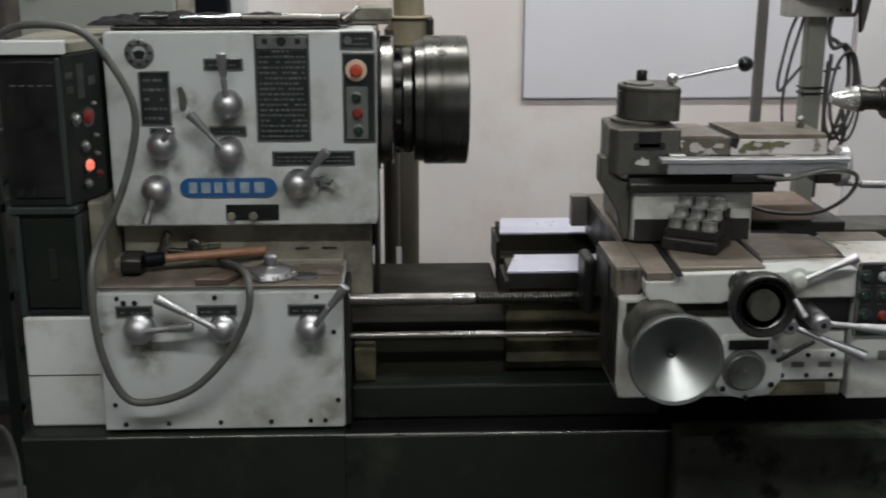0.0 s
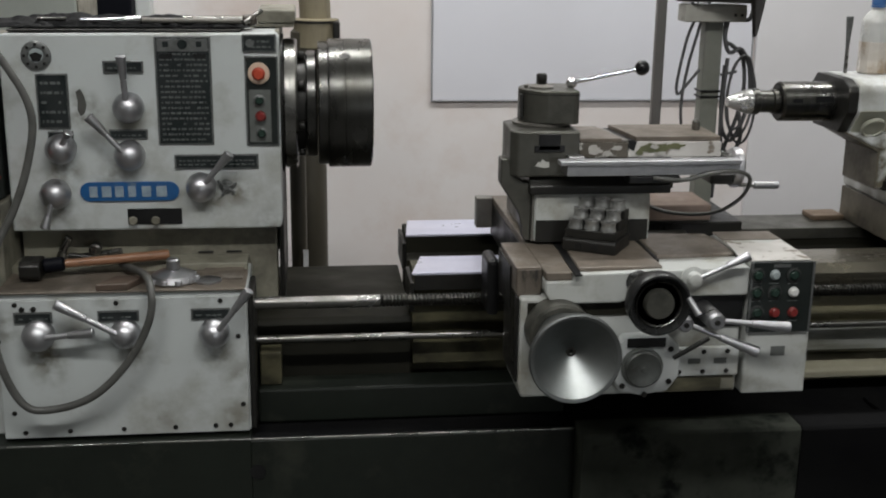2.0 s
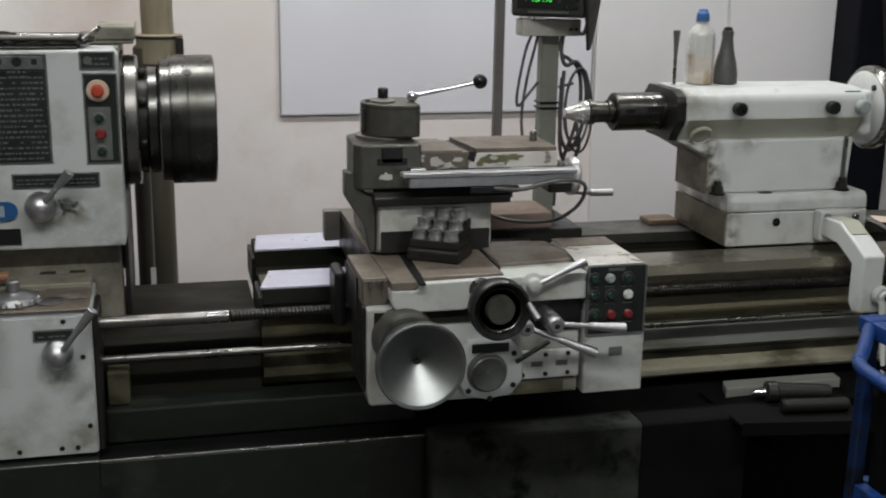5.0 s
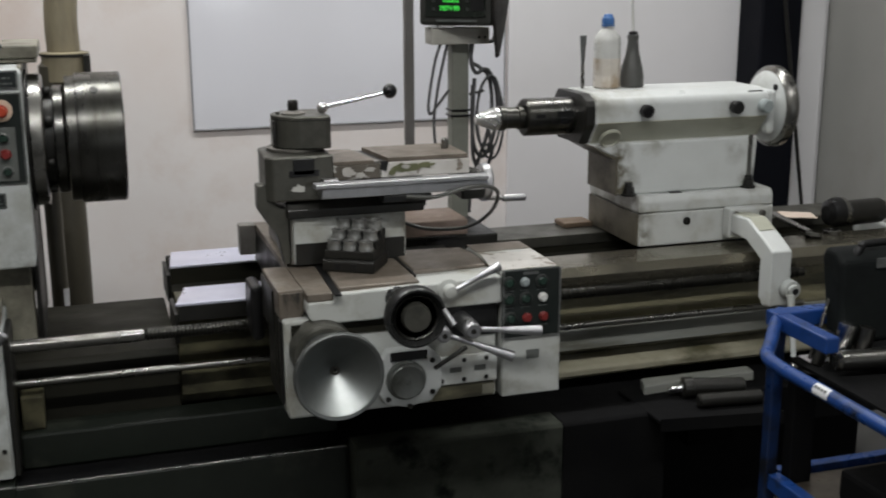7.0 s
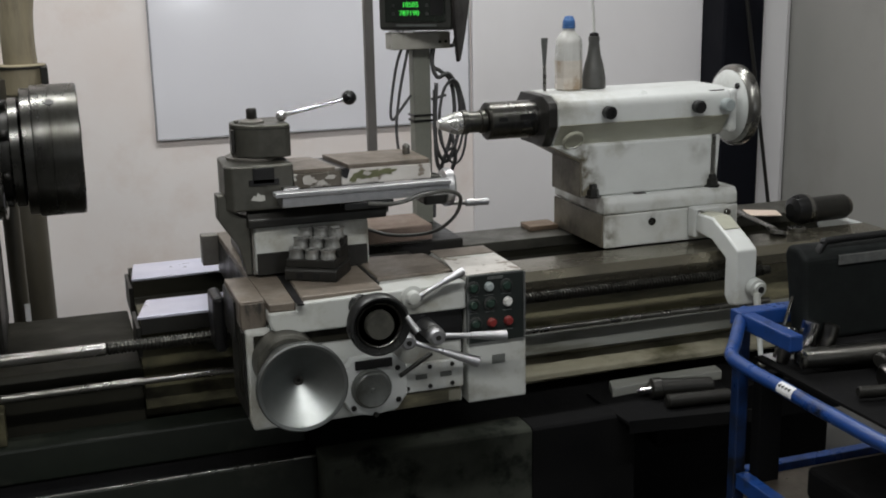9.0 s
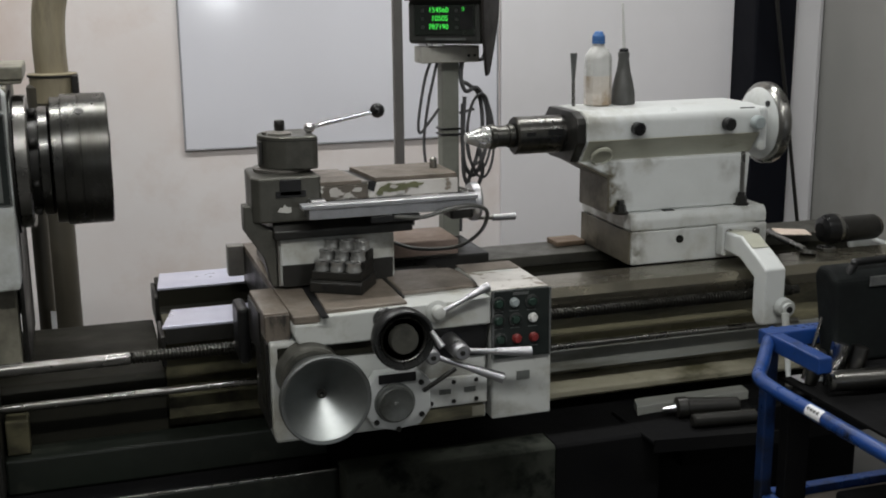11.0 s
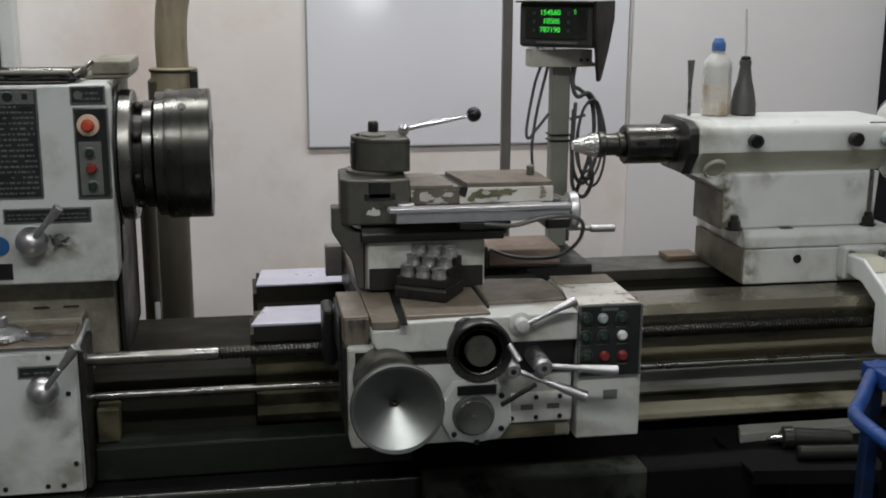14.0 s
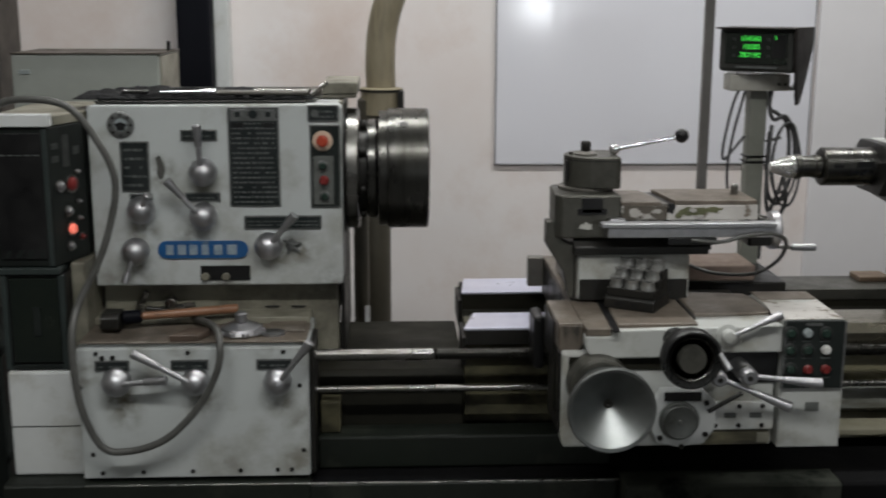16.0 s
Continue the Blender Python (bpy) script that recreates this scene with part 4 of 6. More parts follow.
# ---------------------------------------------------------------- control cabinet at the end of the headstock
t = thing("control_cabinet", (-0.74, 2.6, 0.44), "dark control cabinet with lit red buttons beside the headstock", "cabinet")
PLAN = [(-0.825, 2.45), (-0.692, 2.45), (-0.646, 2.575), (-0.646, 2.85), (-0.825, 2.85)]
part("upper_body", prism("z", PLAN, 0.965, 1.288, 0.004), mat("black_green_sheet", (0.006, 0.008, 0.007), (0.010, 0.013, 0.011), 0.5, scale=9, fine=100, bump=0.08, spec=0.3), t, "dark green upper body")
part("white_top", box(-0.83, -0.684, 2.440, 2.47, 1.289, 1.318, 0.003), PAINT_CLEAN, t, "white top edge")
part("top_panel", prism("z", [(-0.825, 2.472), (-0.684, 2.472), (-0.646, 2.575), (-0.646, 2.85), (-0.825, 2.85)], 1.2885, 1.312, 0.003), BEIGE, t, "dusty beige top")
part("door", box(-0.812, -0.705, 2.445, 2.449, 0.985, 1.275, 0.002), BLACK, t, "dark glossy door")
FRAMEGREEN = mat("teal_grey_frame", (0.034, 0.044, 0.042), (0.022, 0.030, 0.028), 0.45, scale=9, fine=100, bump=0.08, spec=0.35)
part("door_edge", box(-0.704, -0.6935, 2.4425, 2.4498, 0.968, 1.284, 0.002), FRAMEGREEN, t, "worn teal-grey door edge")
for k in range(5):
    part("caption", box(-0.80 + 0.019 * k, -0.788 + 0.019 * k, 2.4437, 2.4448, 1.2235, 1.2265, 0), LETTER, t)
for k in range(4):
    part("vent_slot", prism("y", [(-0.806 + 0.026 * k, 0.987), (-0.796 + 0.026 * k, 0.987), (-0.786 + 0.026 * k, 1.006), (-0.796 + 0.026 * k, 1.006)], 2.4438, 2.4448), PANEL, t)
part("divider", box(-0.83, -0.682, 2.442, 2.60, 0.948, 0.964, 0.003), FRAMEGREEN, t, "teal-grey cross bar")
part("lower_body", box(-0.825, -0.675, 2.455, 2.85, 0.716, 0.947, 0.004), BLACK, t, "dark lower body")
part("lower_door", box(-0.803, -0.692, 2.4500, 2.4545, 0.735, 0.938, 0.002), SCREEN, t, "black glossy lower door")
for fx in (-0.822, -0.690):
    part("door_post", box(fx, fx + 0.014, 2.4470, 2.4548, 0.718, 0.946, 0.002), FRAMEGREEN, t, "teal-grey frame strip")
part("door_sill", box(-0.8075, -0.6905, 2.4475, 2.4548, 0.718, 0.730, 0.002), PANEL, t)
part("latch", box(-0.752, -0.735, 2.4465, 2.4498, 0.80, 0.87, 0.002), PANEL, t)
part("white_base", box(-0.82, -0.650, 2.44, 2.80, 0.456, 0.7155, 0.006), PAINT_CLEAN, t, "off-white lower end cover")
part("seam", box(-0.8205, -0.652, 2.4385, 2.4399, 0.5795, 0.581, 0), IRON, t)
part("beige_column", box(-0.674, -0.640, 2.50, 2.85, 0.716, 0.963, 0.004), BEIGE, t, "dirty beige column")
UX = Vector((0.046, 0.125, 0)).normalized()
NX = Vector((0.125, -0.046, 0)).normalized()


def on_side(s, z):
    return Vector((-0.692, 2.45, z)) + UX * s


for s, z, r, m, nm in ((0.034, 1.148, 0.010, ALU_DULL, "switch_knob"), (0.078, 1.148, 0.014, RED, "red_button"), (0.060, 1.086, 0.009, ALU_DULL, "switch_knob"), (0.068, 1.043, 0.011, GLOWRED, "lit_button"),
                       (0.060, 1.003, 0.008, ALU_DULL, "switch_knob"), (0.100, 1.175, 0.004, ALU_DULL, "pilot_lamp"), (0.100, 1.104, 0.004, ALU_DULL, "pilot_lamp"), (0.100, 1.064, 0.004, ALU_DULL, "pilot_lamp"), (0.104, 1.018, 0.006, RED, "switch_knob")):
    c = on_side(s, z)
    b = part(nm, turn(c, NX, [(0, r * 1.4), (0.003, r * 1.4), (0.004, r), (0.009, r * 0.95), (0.011, r * 0.7), (0.011, 0)], 20), m, t)
    part("bezel", turn(c, NX, [(0, r * 1.6), (0.003, r * 1.6), (0.0035, r * 1.42)], 20), STEEL, b)
for s0, s1, z0, z1 in ((0.05, 0.075, 1.19, 1.265), (0.01, 0.035, 1.235, 1.25), (0.01, 0.035, 1.205, 1.22), (0.09, 0.115, 1.215, 1.235)):
    bm = bmesh.new()
    a, b2 = on_side(s0, z0) + NX * 0.001, on_side(s1, z0) + NX * 0.001
    vs = [bm.verts.new(v) for v in (a, b2, b2 + Vector((0, 0, z1 - z0)), a + Vector((0, 0, z1 - z0)))]
    f = bm.faces.new(vs)
    bmesh.ops.solidify(bm, geom=[f], thickness=0.003)
    part("label_strip", bm, LIGHTPLATE, t)

solo("grey_hose", tube([(-0.90, 2.50, 1.27), (-0.82, 2.45, 1.325), (-0.745, 2.43, 1.352), (-0.639, 2.43, 1.337), (-0.572, 2.43, 1.253), (-0.541, 2.43, 1.169), (-0.556, 2.43, 1.073), (-0.590, 2.42, 0.975), (-0.633, 2.40, 0.888), (-0.642, 2.36, 0.815), (-0.629, 2.345, 0.673), (-0.588, 2.345, 0.568), (-0.528, 2.345, 0.552), (-0.439, 2.345, 0.581), (-0.362, 2.345, 0.658), (-0.315, 2.345, 0.747), (-0.310, 2.36, 0.81), (-0.335, 2.44, 0.822), (-0.40, 2.56, 0.81)], 0.0085), HOSE, "long grey rubber hose looping before the headstock", "hose", (-0.5, 2.35, 0.552))
solo("floor_cable", tube([(-1.0, 2.4, 0.012), (-0.93, 2.3, 0.30), (-0.87, 2.33, 0.50), (-0.845, 2.38, 0.42), (-0.84, 2.36, 0.25), (-0.88, 2.34, 0.10), (-0.95, 2.3, 0.012)], 0.006), mat("pale_cable", (0.11, 0.115, 0.11), (0.08, 0.085, 0.08), 0.5, scale=20), "thin pale grey cable looping beside the lathe", "cable", (-0.9, 2.35, 0.0))

# ---------------------------------------------------------------- carriage
t = thing("lathe_carriage", (0.74, 2.5, 0.63), "off-white lathe carriage apron with handwheels, levers and buttons", "carriage")
AY = 2.135
part("apron_body", prism("y", [(0.447, 0.632), (0.90, 0.632), (0.90, 0.845), (0.440, 0.845), (0.440, 0.66)], AY, 2.30, 0.006), APRON, t, "off-white apron casting")
# Black strip on the apron paints the shade beneath the saddle lip.
part("gap_shade", box(0.455, 0.774, AY - 0.003, AY - 0.0005, 0.806, 0.8355, 0.001), DARKIRON, t, "black strip painting the shade under the saddle front")
part("dark_recess", box(0.47, 0.90, AY + 0.06, 2.44, 0.8455, 0.868, 0.002), IRON, t)
part("left_cheek", prism("y", [(0.432, 0.70), (0.4395, 0.70), (0.4395, 0.8455), (0.477, 0.846), (0.477, 0.8455), (0.434, 0.8455)], AY + 0.030, 2.2045, 0.001), DARKIRON, t, "grimy brown saddle end")
# Two thin covers darken the left side for missing light as well as dirt.
part("dark_cheek", box(0.434, 0.4392, AY + 0.004, 2.29, 0.664, 0.845, 0.002), IRON, t, "thin dark cover for the apron's dirty, unlit side")
part("side_wing", box(0.4305, 0.4345, 2.2055, 2.352, 0.80, 0.892, 0.002), IRON, t, "thin dark cover for the wing's dirty, unlit side")
part("wiper", box(0.408, 0.4345, 2.3525, 2.45, 0.735, 0.862, 0.010), BLACK, t, "black way wiper block")
lip = prism("y", [(0.487, 0.8835), (0.487, 0.862), (0.494, 0.846), (0.512, 0.836), (0.64, 0.836), (0.66, 0.846), (0.905, 0.846), (0.905, 0.905), (0.545, 0.897), (0.543, 0.8835)], 2.118, 2.2045, 0.004)
part("saddle_front", lip, APRON, t, "off-white rounded saddle front")
part("saddle_wing", prism("z", [(0.435, 2.16), (0.4865, 2.16), (0.4865, 2.355), (0.435, 2.355)], 0.846, 0.902, 0.003), BROWN, t, "brown greasy front saddle wing")
part("wing_front", box(0.437, 0.4868, 2.1555, 2.1592, 0.824, 0.897, 0.001), STAINED_WING, t, "brown wing front with black oil runs")
part("rear_wing", box(0.445, 0.4865, 2.79, 2.825, 0.824, 0.902, 0.003), WORNGREY, t, "grey worn rear saddle wing")
# Bridge side coloured near-black for the shadow below the guide strip.
part("saddle_bridge", box(0.4875, 0.515, 2.2055, 2.825, 0.80, 0.8835, 0.002), IRON, t, "saddle bridge side, coloured black for the shadow there")
part("guide_strip", prism("z", [(0.488, 2.122), (0.541, 2.122), (0.551, 2.40), (0.551, 2.825), (0.488, 2.825)], 0.884, 0.9005, 0.002), BROWN, t, "worn brown guide strip beside the cross slide")
part("saddle_right", prism("z", [(0.735, 2.2055), (0.906, 2.2055), (0.906, 2.330), (0.895, 2.372), (0.735, 2.392)], 0.80, 0.910, 0.004), BROWN, t, "brown worn right saddle top")
part("saddle_bridge_right", box(0.735, 0.96, 2.393, 2.70, 0.797, 0.835, 0.004), IRON, t, "dark rear of the saddle")
part("saddle_rear", box(0.60, 1.12, 2.72, 3.03, 0.797, 0.848, 0.004), IRON, t)
part("cross_slide", prism("z", [(0.556, 2.135), (0.728, 2.135), (0.728, 2.95), (0.570, 2.95), (0.570, 2.42)], 0.8685, 0.9065, 0.003), BROWN, t, "brown worn cross slide top")
part("cross_slide_front", box(0.56, 0.66, 2.122, 2.1345, 0.872, 0.897, 0.003), APRON, t)
part("gib_strip", box(0.7285, 0.7345, 2.18, 2.9, 0.872, 0.908, 0.001), IRON, t, "dark gib strip")
part("slide_groove", prism("z", [(0.5415, 2.10), (0.5555, 2.10), (0.5695, 2.42), (0.5515, 2.42)], 0.8985, 0.9015), BLACK, t, "dark groove beside the cross slide")
part("rear_plate", box(0.845, 1.03, 2.705, 2.86, 0.856, 0.897, 0.004), RUST, t, "rust-brown rear block")
part("rear_plate_foot", box(0.847, 1.028, 2.707, 2.86, 0.849, 0.8555, 0.002), IRON, t)
part("rear_bracket", box(0.775, 0.844, 2.705, 2.84, 0.849, 0.905, 0.004), POSTMETAL, t, "grey rear bracket")

# electrical box on the right of the apron
e = part("switch_box", prism("x", [(2.118, 0.632), (2.118, 0.907), (2.124, 0.913), (2.35, 0.9145), (2.37, 0.905), (2.37, 0.632)], 0.9065, 1.042, 0.004), APRON, t, "off-white switch box with chipped top")
part("chipped_top", prism("z", [(0.893, 2.150), (0.912, 2.292), (0.93, 2.262), (0.966, 2.272), (1.0, 2.262), (1.036, 2.29), (1.036, 2.126), (0.908, 2.126)], 0.9147, 0.9162), FLAKED, e, "flaking pale paint on the box top")
part("bare_top", box(0.908, 1.038, 2.293, 2.362, 0.9142, 0.9158, 0), BROWN, e, "brown bare rear of the box top")
pan = part("panel", box(0.9035, 1.036, 2.110, 2.1175, 0.768, 0.917, 0.003), PANEL, e, "dark green button panel")
part("panel_frame", box(0.9035, 0.9075, 2.107, 2.1098, 0.768, 0.917, 0), LIGHTPLATE, pan)
part("panel_frame", box(1.032, 1.036, 2.107, 2.1098, 0.768, 0.917, 0), LIGHTPLATE, pan)
part("panel_label", box(0.950, 0.985, 2.1085, 2.1098, 0.906, 0.912, 0), LIGHTPLATE, pan)
BTN = [(0.924, 0.891, GREENB), (0.960, 0.891, GREYB), (0.999, 0.890, GREENB), (0.924, 0.854, GREENB), (0.962, 0.854, GREENB), (1.002, 0.854, WHITEB),
       (0.928, 0.812, GREENB), (0.966, 0.811, RED), (1.004, 0.811, RED)]
for bx, bz, m in BTN:
    button(pan, bx - 0.007, bz, 2.1098, 0.0088 if m is GREENB else 0.0084, m, DARKRING if m is GREENB else None, 0.008)
    part("caption", box(bx - 0.017, bx + 0.003, 2.1085, 2.1097, bz - 0.0195, bz - 0.0175, 0), LETTER, pan)
part("hinge_knob", rod((1.042, 2.20, 0.895), (1.056, 2.20, 0.895), 0.012), IRON, e)
part("smudge_plate", box(0.962, 0.992, 2.1165, 2.1178, 0.715, 0.735, 0), DIALGREY, e, "small worn grey plate")

# lower apron plates
part("cover_plate", box(0.752, 0.898, AY - 0.012, AY - 0.0005, 0.672, 0.735, 0.003), PAINT_CLEAN, t, "off-white bolted cover plate")
part("lower_strip", box(0.745, 0.892, AY - 0.006, AY - 0.0005, 0.636, 0.669, 0.003), PAINT_OILY, t, "yellowed lower strip")
for bx in (0.772, 0.822, 0.872):
    for bz in (0.683, 0.726):
        part("bolt", rod((bx, AY - 0.012, bz), (bx, AY - 0.016, bz), 0.005, seg=10), IRON, t)
for bx in (0.79, 0.845):
    part("tag", box(bx, bx + 0.026, AY - 0.0135, AY - 0.0122, 0.70, 0.711, 0), DIALGREY, t)
part("switch_tag", box(0.865, 0.893, AY - 0.008, AY - 0.0062, 0.641, 0.664, 0.001), BEIGE, t)
part("right_pocket", box(0.775, 0.90, AY - 0.004, AY - 0.0005, 0.775, 0.845, 0.002), BLACK, t, "dark pocket behind the levers")
dp = part("dial_plate", prism("y", [(0.628, 0.735), (0.650, 0.768), (0.735, 0.772), (0.765, 0.745), (0.768, 0.68), (0.745, 0.648), (0.69, 0.640), (0.645, 0.650), (0.628, 0.68)], AY - 0.028, AY - 0.0005, 0.004), PAINT_CLEAN, t, "worn dial mounting plate")
part("dark_slot", box(0.655, 0.735, AY - 0.0325, AY - 0.0285, 0.745, 0.765, 0.002), BLACK, dp)
part("feed_dial", turn((0.688, AY - 0.029, 0.703), (0, -1, 0), [(0, 0.043), (0.006, 0.043), (0.008, 0.039), (0.016, 0.038), (0.019, 0.035), (0.017, 0.032), (0.017, 0.006), (0.019, 0.004), (0.019, 0.0)], 40), DIALGREY, t, "grey round feed dial")
for a in (-2.4, -1.55, -0.6, 0.6):
    part("bolt", rod((0.695 + 0.062 * math.cos(a), AY - 0.028, 0.705 + 0.062 * math.sin(a)), (0.695 + 0.062 * math.cos(a), AY - 0.033, 0.705 + 0.062 * math.sin(a)), 0.006, seg=10), IRON, t)
part("dial_crank", rod((0.73, 2.04, 0.745), (0.80, 2.04, 0.785), 0.005), IRON, t)

# large dished handwheel
hw = part("handwheel", turn((0.517, 2.115, 0.777), (0, -1, 0), [(0, 0.054), (0.06, 0.054), (0.10, 0.068), (0.128, 0.085), (0.138, 0.0885), (0.150, 0.0885), (0.153, 0.086), (0.151, 0.0800), (0.149, 0.0785), (0.110, 0.013), (0.106, 0.010), (0.106, 0.0)], 96), TURNED, t, "large dished turned aluminium handwheel")
part("hub_socket", turn((0.517, 2.0088, 0.777), (0, -1, 0), [(0, 0.0095), (0.002, 0.0095), (0.002, 0.005), (0.0, 0.003)], 20), IRON, hw)
part("wheel_housing", turn((0.515, 2.134, 0.782), (0, -1, 0), [(0, 0.066), (0.05, 0.064), (0.053, 0.058)], 48), POSTMETAL, t, "round housing behind the wheel")

# dark cross-feed handwheel
ch = part("cross_feed_wheel", turn((0.674, 2.005, 0.879), (0, -1, 0), [(0, 0.030), (0.004, 0.052), (0.010, 0.0605), (0.034, 0.0612), (0.040, 0.0580), (0.040, 0.0548), (0.031, 0.0485), (0.022, 0.0445), (0.022, 0.0)], 64), WHEELBLACK, t, "black cross-feed handwheel")
part("inner_ring", turn((0.674, 1.9828, 0.879), (0, -1, 0), [(0, 0.0442), (0.008, 0.0452), (0.010, 0.0440), (0.008, 0.0422), (0, 0.0416)], 56), STEEL, ch, "worn steel inner ring")
part("centre_knob", turn((0.674, 1.9828, 0.879), (0, -1, 0), [(0, 0.0295), (0.012, 0.0290), (0.016, 0.0265), (0.017, 0.0)], 40), POSTMETAL, ch, "flat dark centre knob")
part("crank_handle", rod((0.724, 1.958, 0.896), (0.741, 1.942, 0.866), 0.005, 0.0075), ALU, ch, "small aluminium crank handle")
part("feed_shaft", turn((0.674, 2.117, 0.879), (0, -1, 0), [(0, 0.025), (0.010, 0.021), (0.088, 0.021)], 32), WHEELBLACK, t, "dark cross-feed shaft")
part("graduated_collar", turn((0.674, 2.030, 0.879), (0, -1, 0), [(0, 0.046), (0.002, 0.050), (0.022, 0.0505), (0.0245, 0.046)], 48), STEEL, t, "graduated steel collar")

# levers
for c, q, r in (((0.816, 2.06, 0.815), (0.968, 2.05, 0.799), 0.019), ((0.757, 2.07, 0.808), (0.903, 2.04, 0.752), 0.017)):
    l = part("lever", turn((c[0], AY, c[2]), (0, -1, 0), [(0, r), (AY - c[1], r), (AY - c[1] + 0.012, r * 0.95), (AY - c[1] + 0.017, r * 0.7), (AY - c[1] + 0.017, 0)], 24), ALU_DULL, t, "aluminium lever hub")
    a, b = Vector(c), Vector(q)
    part("bar", rod(a, a.lerp(b, 0.5), 0.0055), ALU, l)
    part("grip", rod(a.lerp(b, 0.48), b, 0.007, 0.0115), ALU, l, "tapered polished grip")
    part("bolt", rod((c[0], c[1] - 0.017, c[2]), (c[0], c[1] - 0.021, c[2]), 0.006, seg=6), IRON, l)
l = part("lever", turn((0.785, 2.118, 0.886), (0, -1, 0), [(0, 0.024), (0.006, 0.024), (0.010, 0.016), (0.024, 0.013), (0.026, 0.010), (0.026, 0)], 24), APRON, t, "worn pale painted lever hub")
part("bar", rod((0.795, 2.10, 0.890), (0.85, 2.10, 0.915), 0.005), ALU_DULL, l)
part("grip", rod((0.848, 2.10, 0.914), (0.893, 2.098, 0.935), 0.0065, 0.010), ALU, l)


# ---------------------------------------------------------------- compound slide on the carriage
t = thing("compound_slide", (0.65, 2.45, 0.9), "worn compound slide with flaking pale paint on the carriage", "slide")
part("swivel_base", box(0.503, 0.757, 2.335, 2.66, 0.907, 1.012, 0.006), APRON, t, "pale painted swivel base")
part("base_side", box(0.4985, 0.5025, 2.34, 2.655, 0.907, 1.010, 0.001), WORNGREY, t, "grimy bare side of the base")
# Thin dark strip stands for the shadow along the base's foot.
part("base_shadow_gap", box(0.506, 0.752, 2.332, 2.3345, 0.907, 0.955, 0.001), IRON, t, "dark strip painting the shadow at the base's lower edge")
part("dovetail", prism("x", [(2.325, 1.0125), (2.325, 1.030), (2.345, 1.050), (2.56, 1.050), (2.58, 1.030), (2.58, 1.0125)], 0.490, 0.797, 0.003), IRON, t, "dark oily dovetail")
part("dovetail_end", box(0.7975, 0.806, 2.34, 2.56, 1.02, 1.048, 0.002), IRON, t)
part("slide_head", prism("z", [(0.448, 2.345), (0.462, 2.328), (0.594, 2.328), (0.594, 2.500), (0.470, 2.500), (0.455, 2.485)], 1.0505, 1.147, 0.004), POSTMETAL, t, "dark bare metal head of the slide")
part("clamp_slot", box(0.506, 0.552, 2.3245, 2.3282, 1.108, 1.142, 0.001), BLACK, t, "black clamping slot")
part("clamp_slot_foot", box(0.497, 0.562, 2.3245, 2.3282, 1.104, 1.118, 0.001), BLACK, t)
part("worn_spot", prism("y", [(0.500, 1.074), (0.506, 1.084), (0.511, 1.081), (0.515, 1.089), (0.522, 1.083), (0.529, 1.083), (0.530, 1.072), (0.520, 1.070)], 2.3270, 2.3282), CHIPPED, t, "patch of old pale paint")
part("slide_body", box(0.700, 0.905, 2.332, 2.50, 1.0895, 1.124, 0.003), FLAKED, t, "flaking pale paint over green primer")
part("slide_body", box(0.5945, 0.6995, 2.333, 2.50, 1.0895, 1.122, 0.002), BARED, t, "brown metal with paint flakes")
part("slide_top", prism("z", [(0.5945, 2.334), (0.686, 2.334), (0.668, 2.498), (0.5945, 2.498)], 1.1225, 1.131, 0.001), BROWN, t, "bare brown metal top")
part("slide_top", prism("z", [(0.716, 2.334), (0.902, 2.334), (0.902, 2.498), (0.697, 2.498)], 1.1245, 1.134, 0.001), BROWN, t, "bare brown metal top")
part("groove_strip", prism("z", [(0.6865, 2.336), (0.7005, 2.336), (0.682, 2.498), (0.6685, 2.498)], 1.1225, 1.127, 0), WORNGREY, t)
part("slide_groove", prism("z", [(0.701, 2.3345), (0.7155, 2.3345), (0.6965, 2.498), (0.6825, 2.498)], 1.1245, 1.1262, 0), BLACK, t, "dark slanting groove")
part("groove_mouth", prism("y", [(0.699, 1.110), (0.712, 1.104), (0.718, 1.125), (0.700, 1.125)], 2.3300, 2.3318, 0), BLACK, t, "dark mouth of the groove")


def flake(cx, cz, rx, rz, seed, y, thick=0.0016):
    """A thin patch of paint with a ragged outline on a face looking towards -y."""
    rr = random.Random(seed)
    pts = []
    for k in range(18):
        a, g = k * math.tau / 18, rr.uniform(0.62, 1.15)
        pts.append((cx + rx * g * math.cos(a), cz + rz * g * math.sin(a)))
    return prism("y", pts, y - thick, y)


GREENPRIMER = mat("green_primer", (0.13, 0.135, 0.065), (0.095, 0.10, 0.05), 0.6, scale=20, fine=120, bump=0.15)
PALEFLAKE = mat("pale_paint_flake", (0.46, 0.45, 0.42), (0.38, 0.36, 0.33), 0.55, scale=20, fine=120, bump=0.15)
for fx, fz, rx, rz, fy in ((0.752, 1.110, 0.034, 0.012, 2.3318), (0.800, 1.114, 0.024, 0.008, 2.3314), (0.725, 1.101, 0.010, 0.008, 2.3310)):
    part("bare_patch", flake(fx, fz, rx, rz, int(fx * 1000), fy), GREENPRIMER, t, "green primer where the paint has gone")
for fx, fz, rx, rz in ((0.756, 1.113, 0.010, 0.005), (0.770, 1.100, 0.012, 0.004)):
    part("paint_flake", flake(fx, fz, rx, rz, int(fx * 900), 2.3292 - 0.01 * (fx - 0.75)), PALEFLAKE, t)
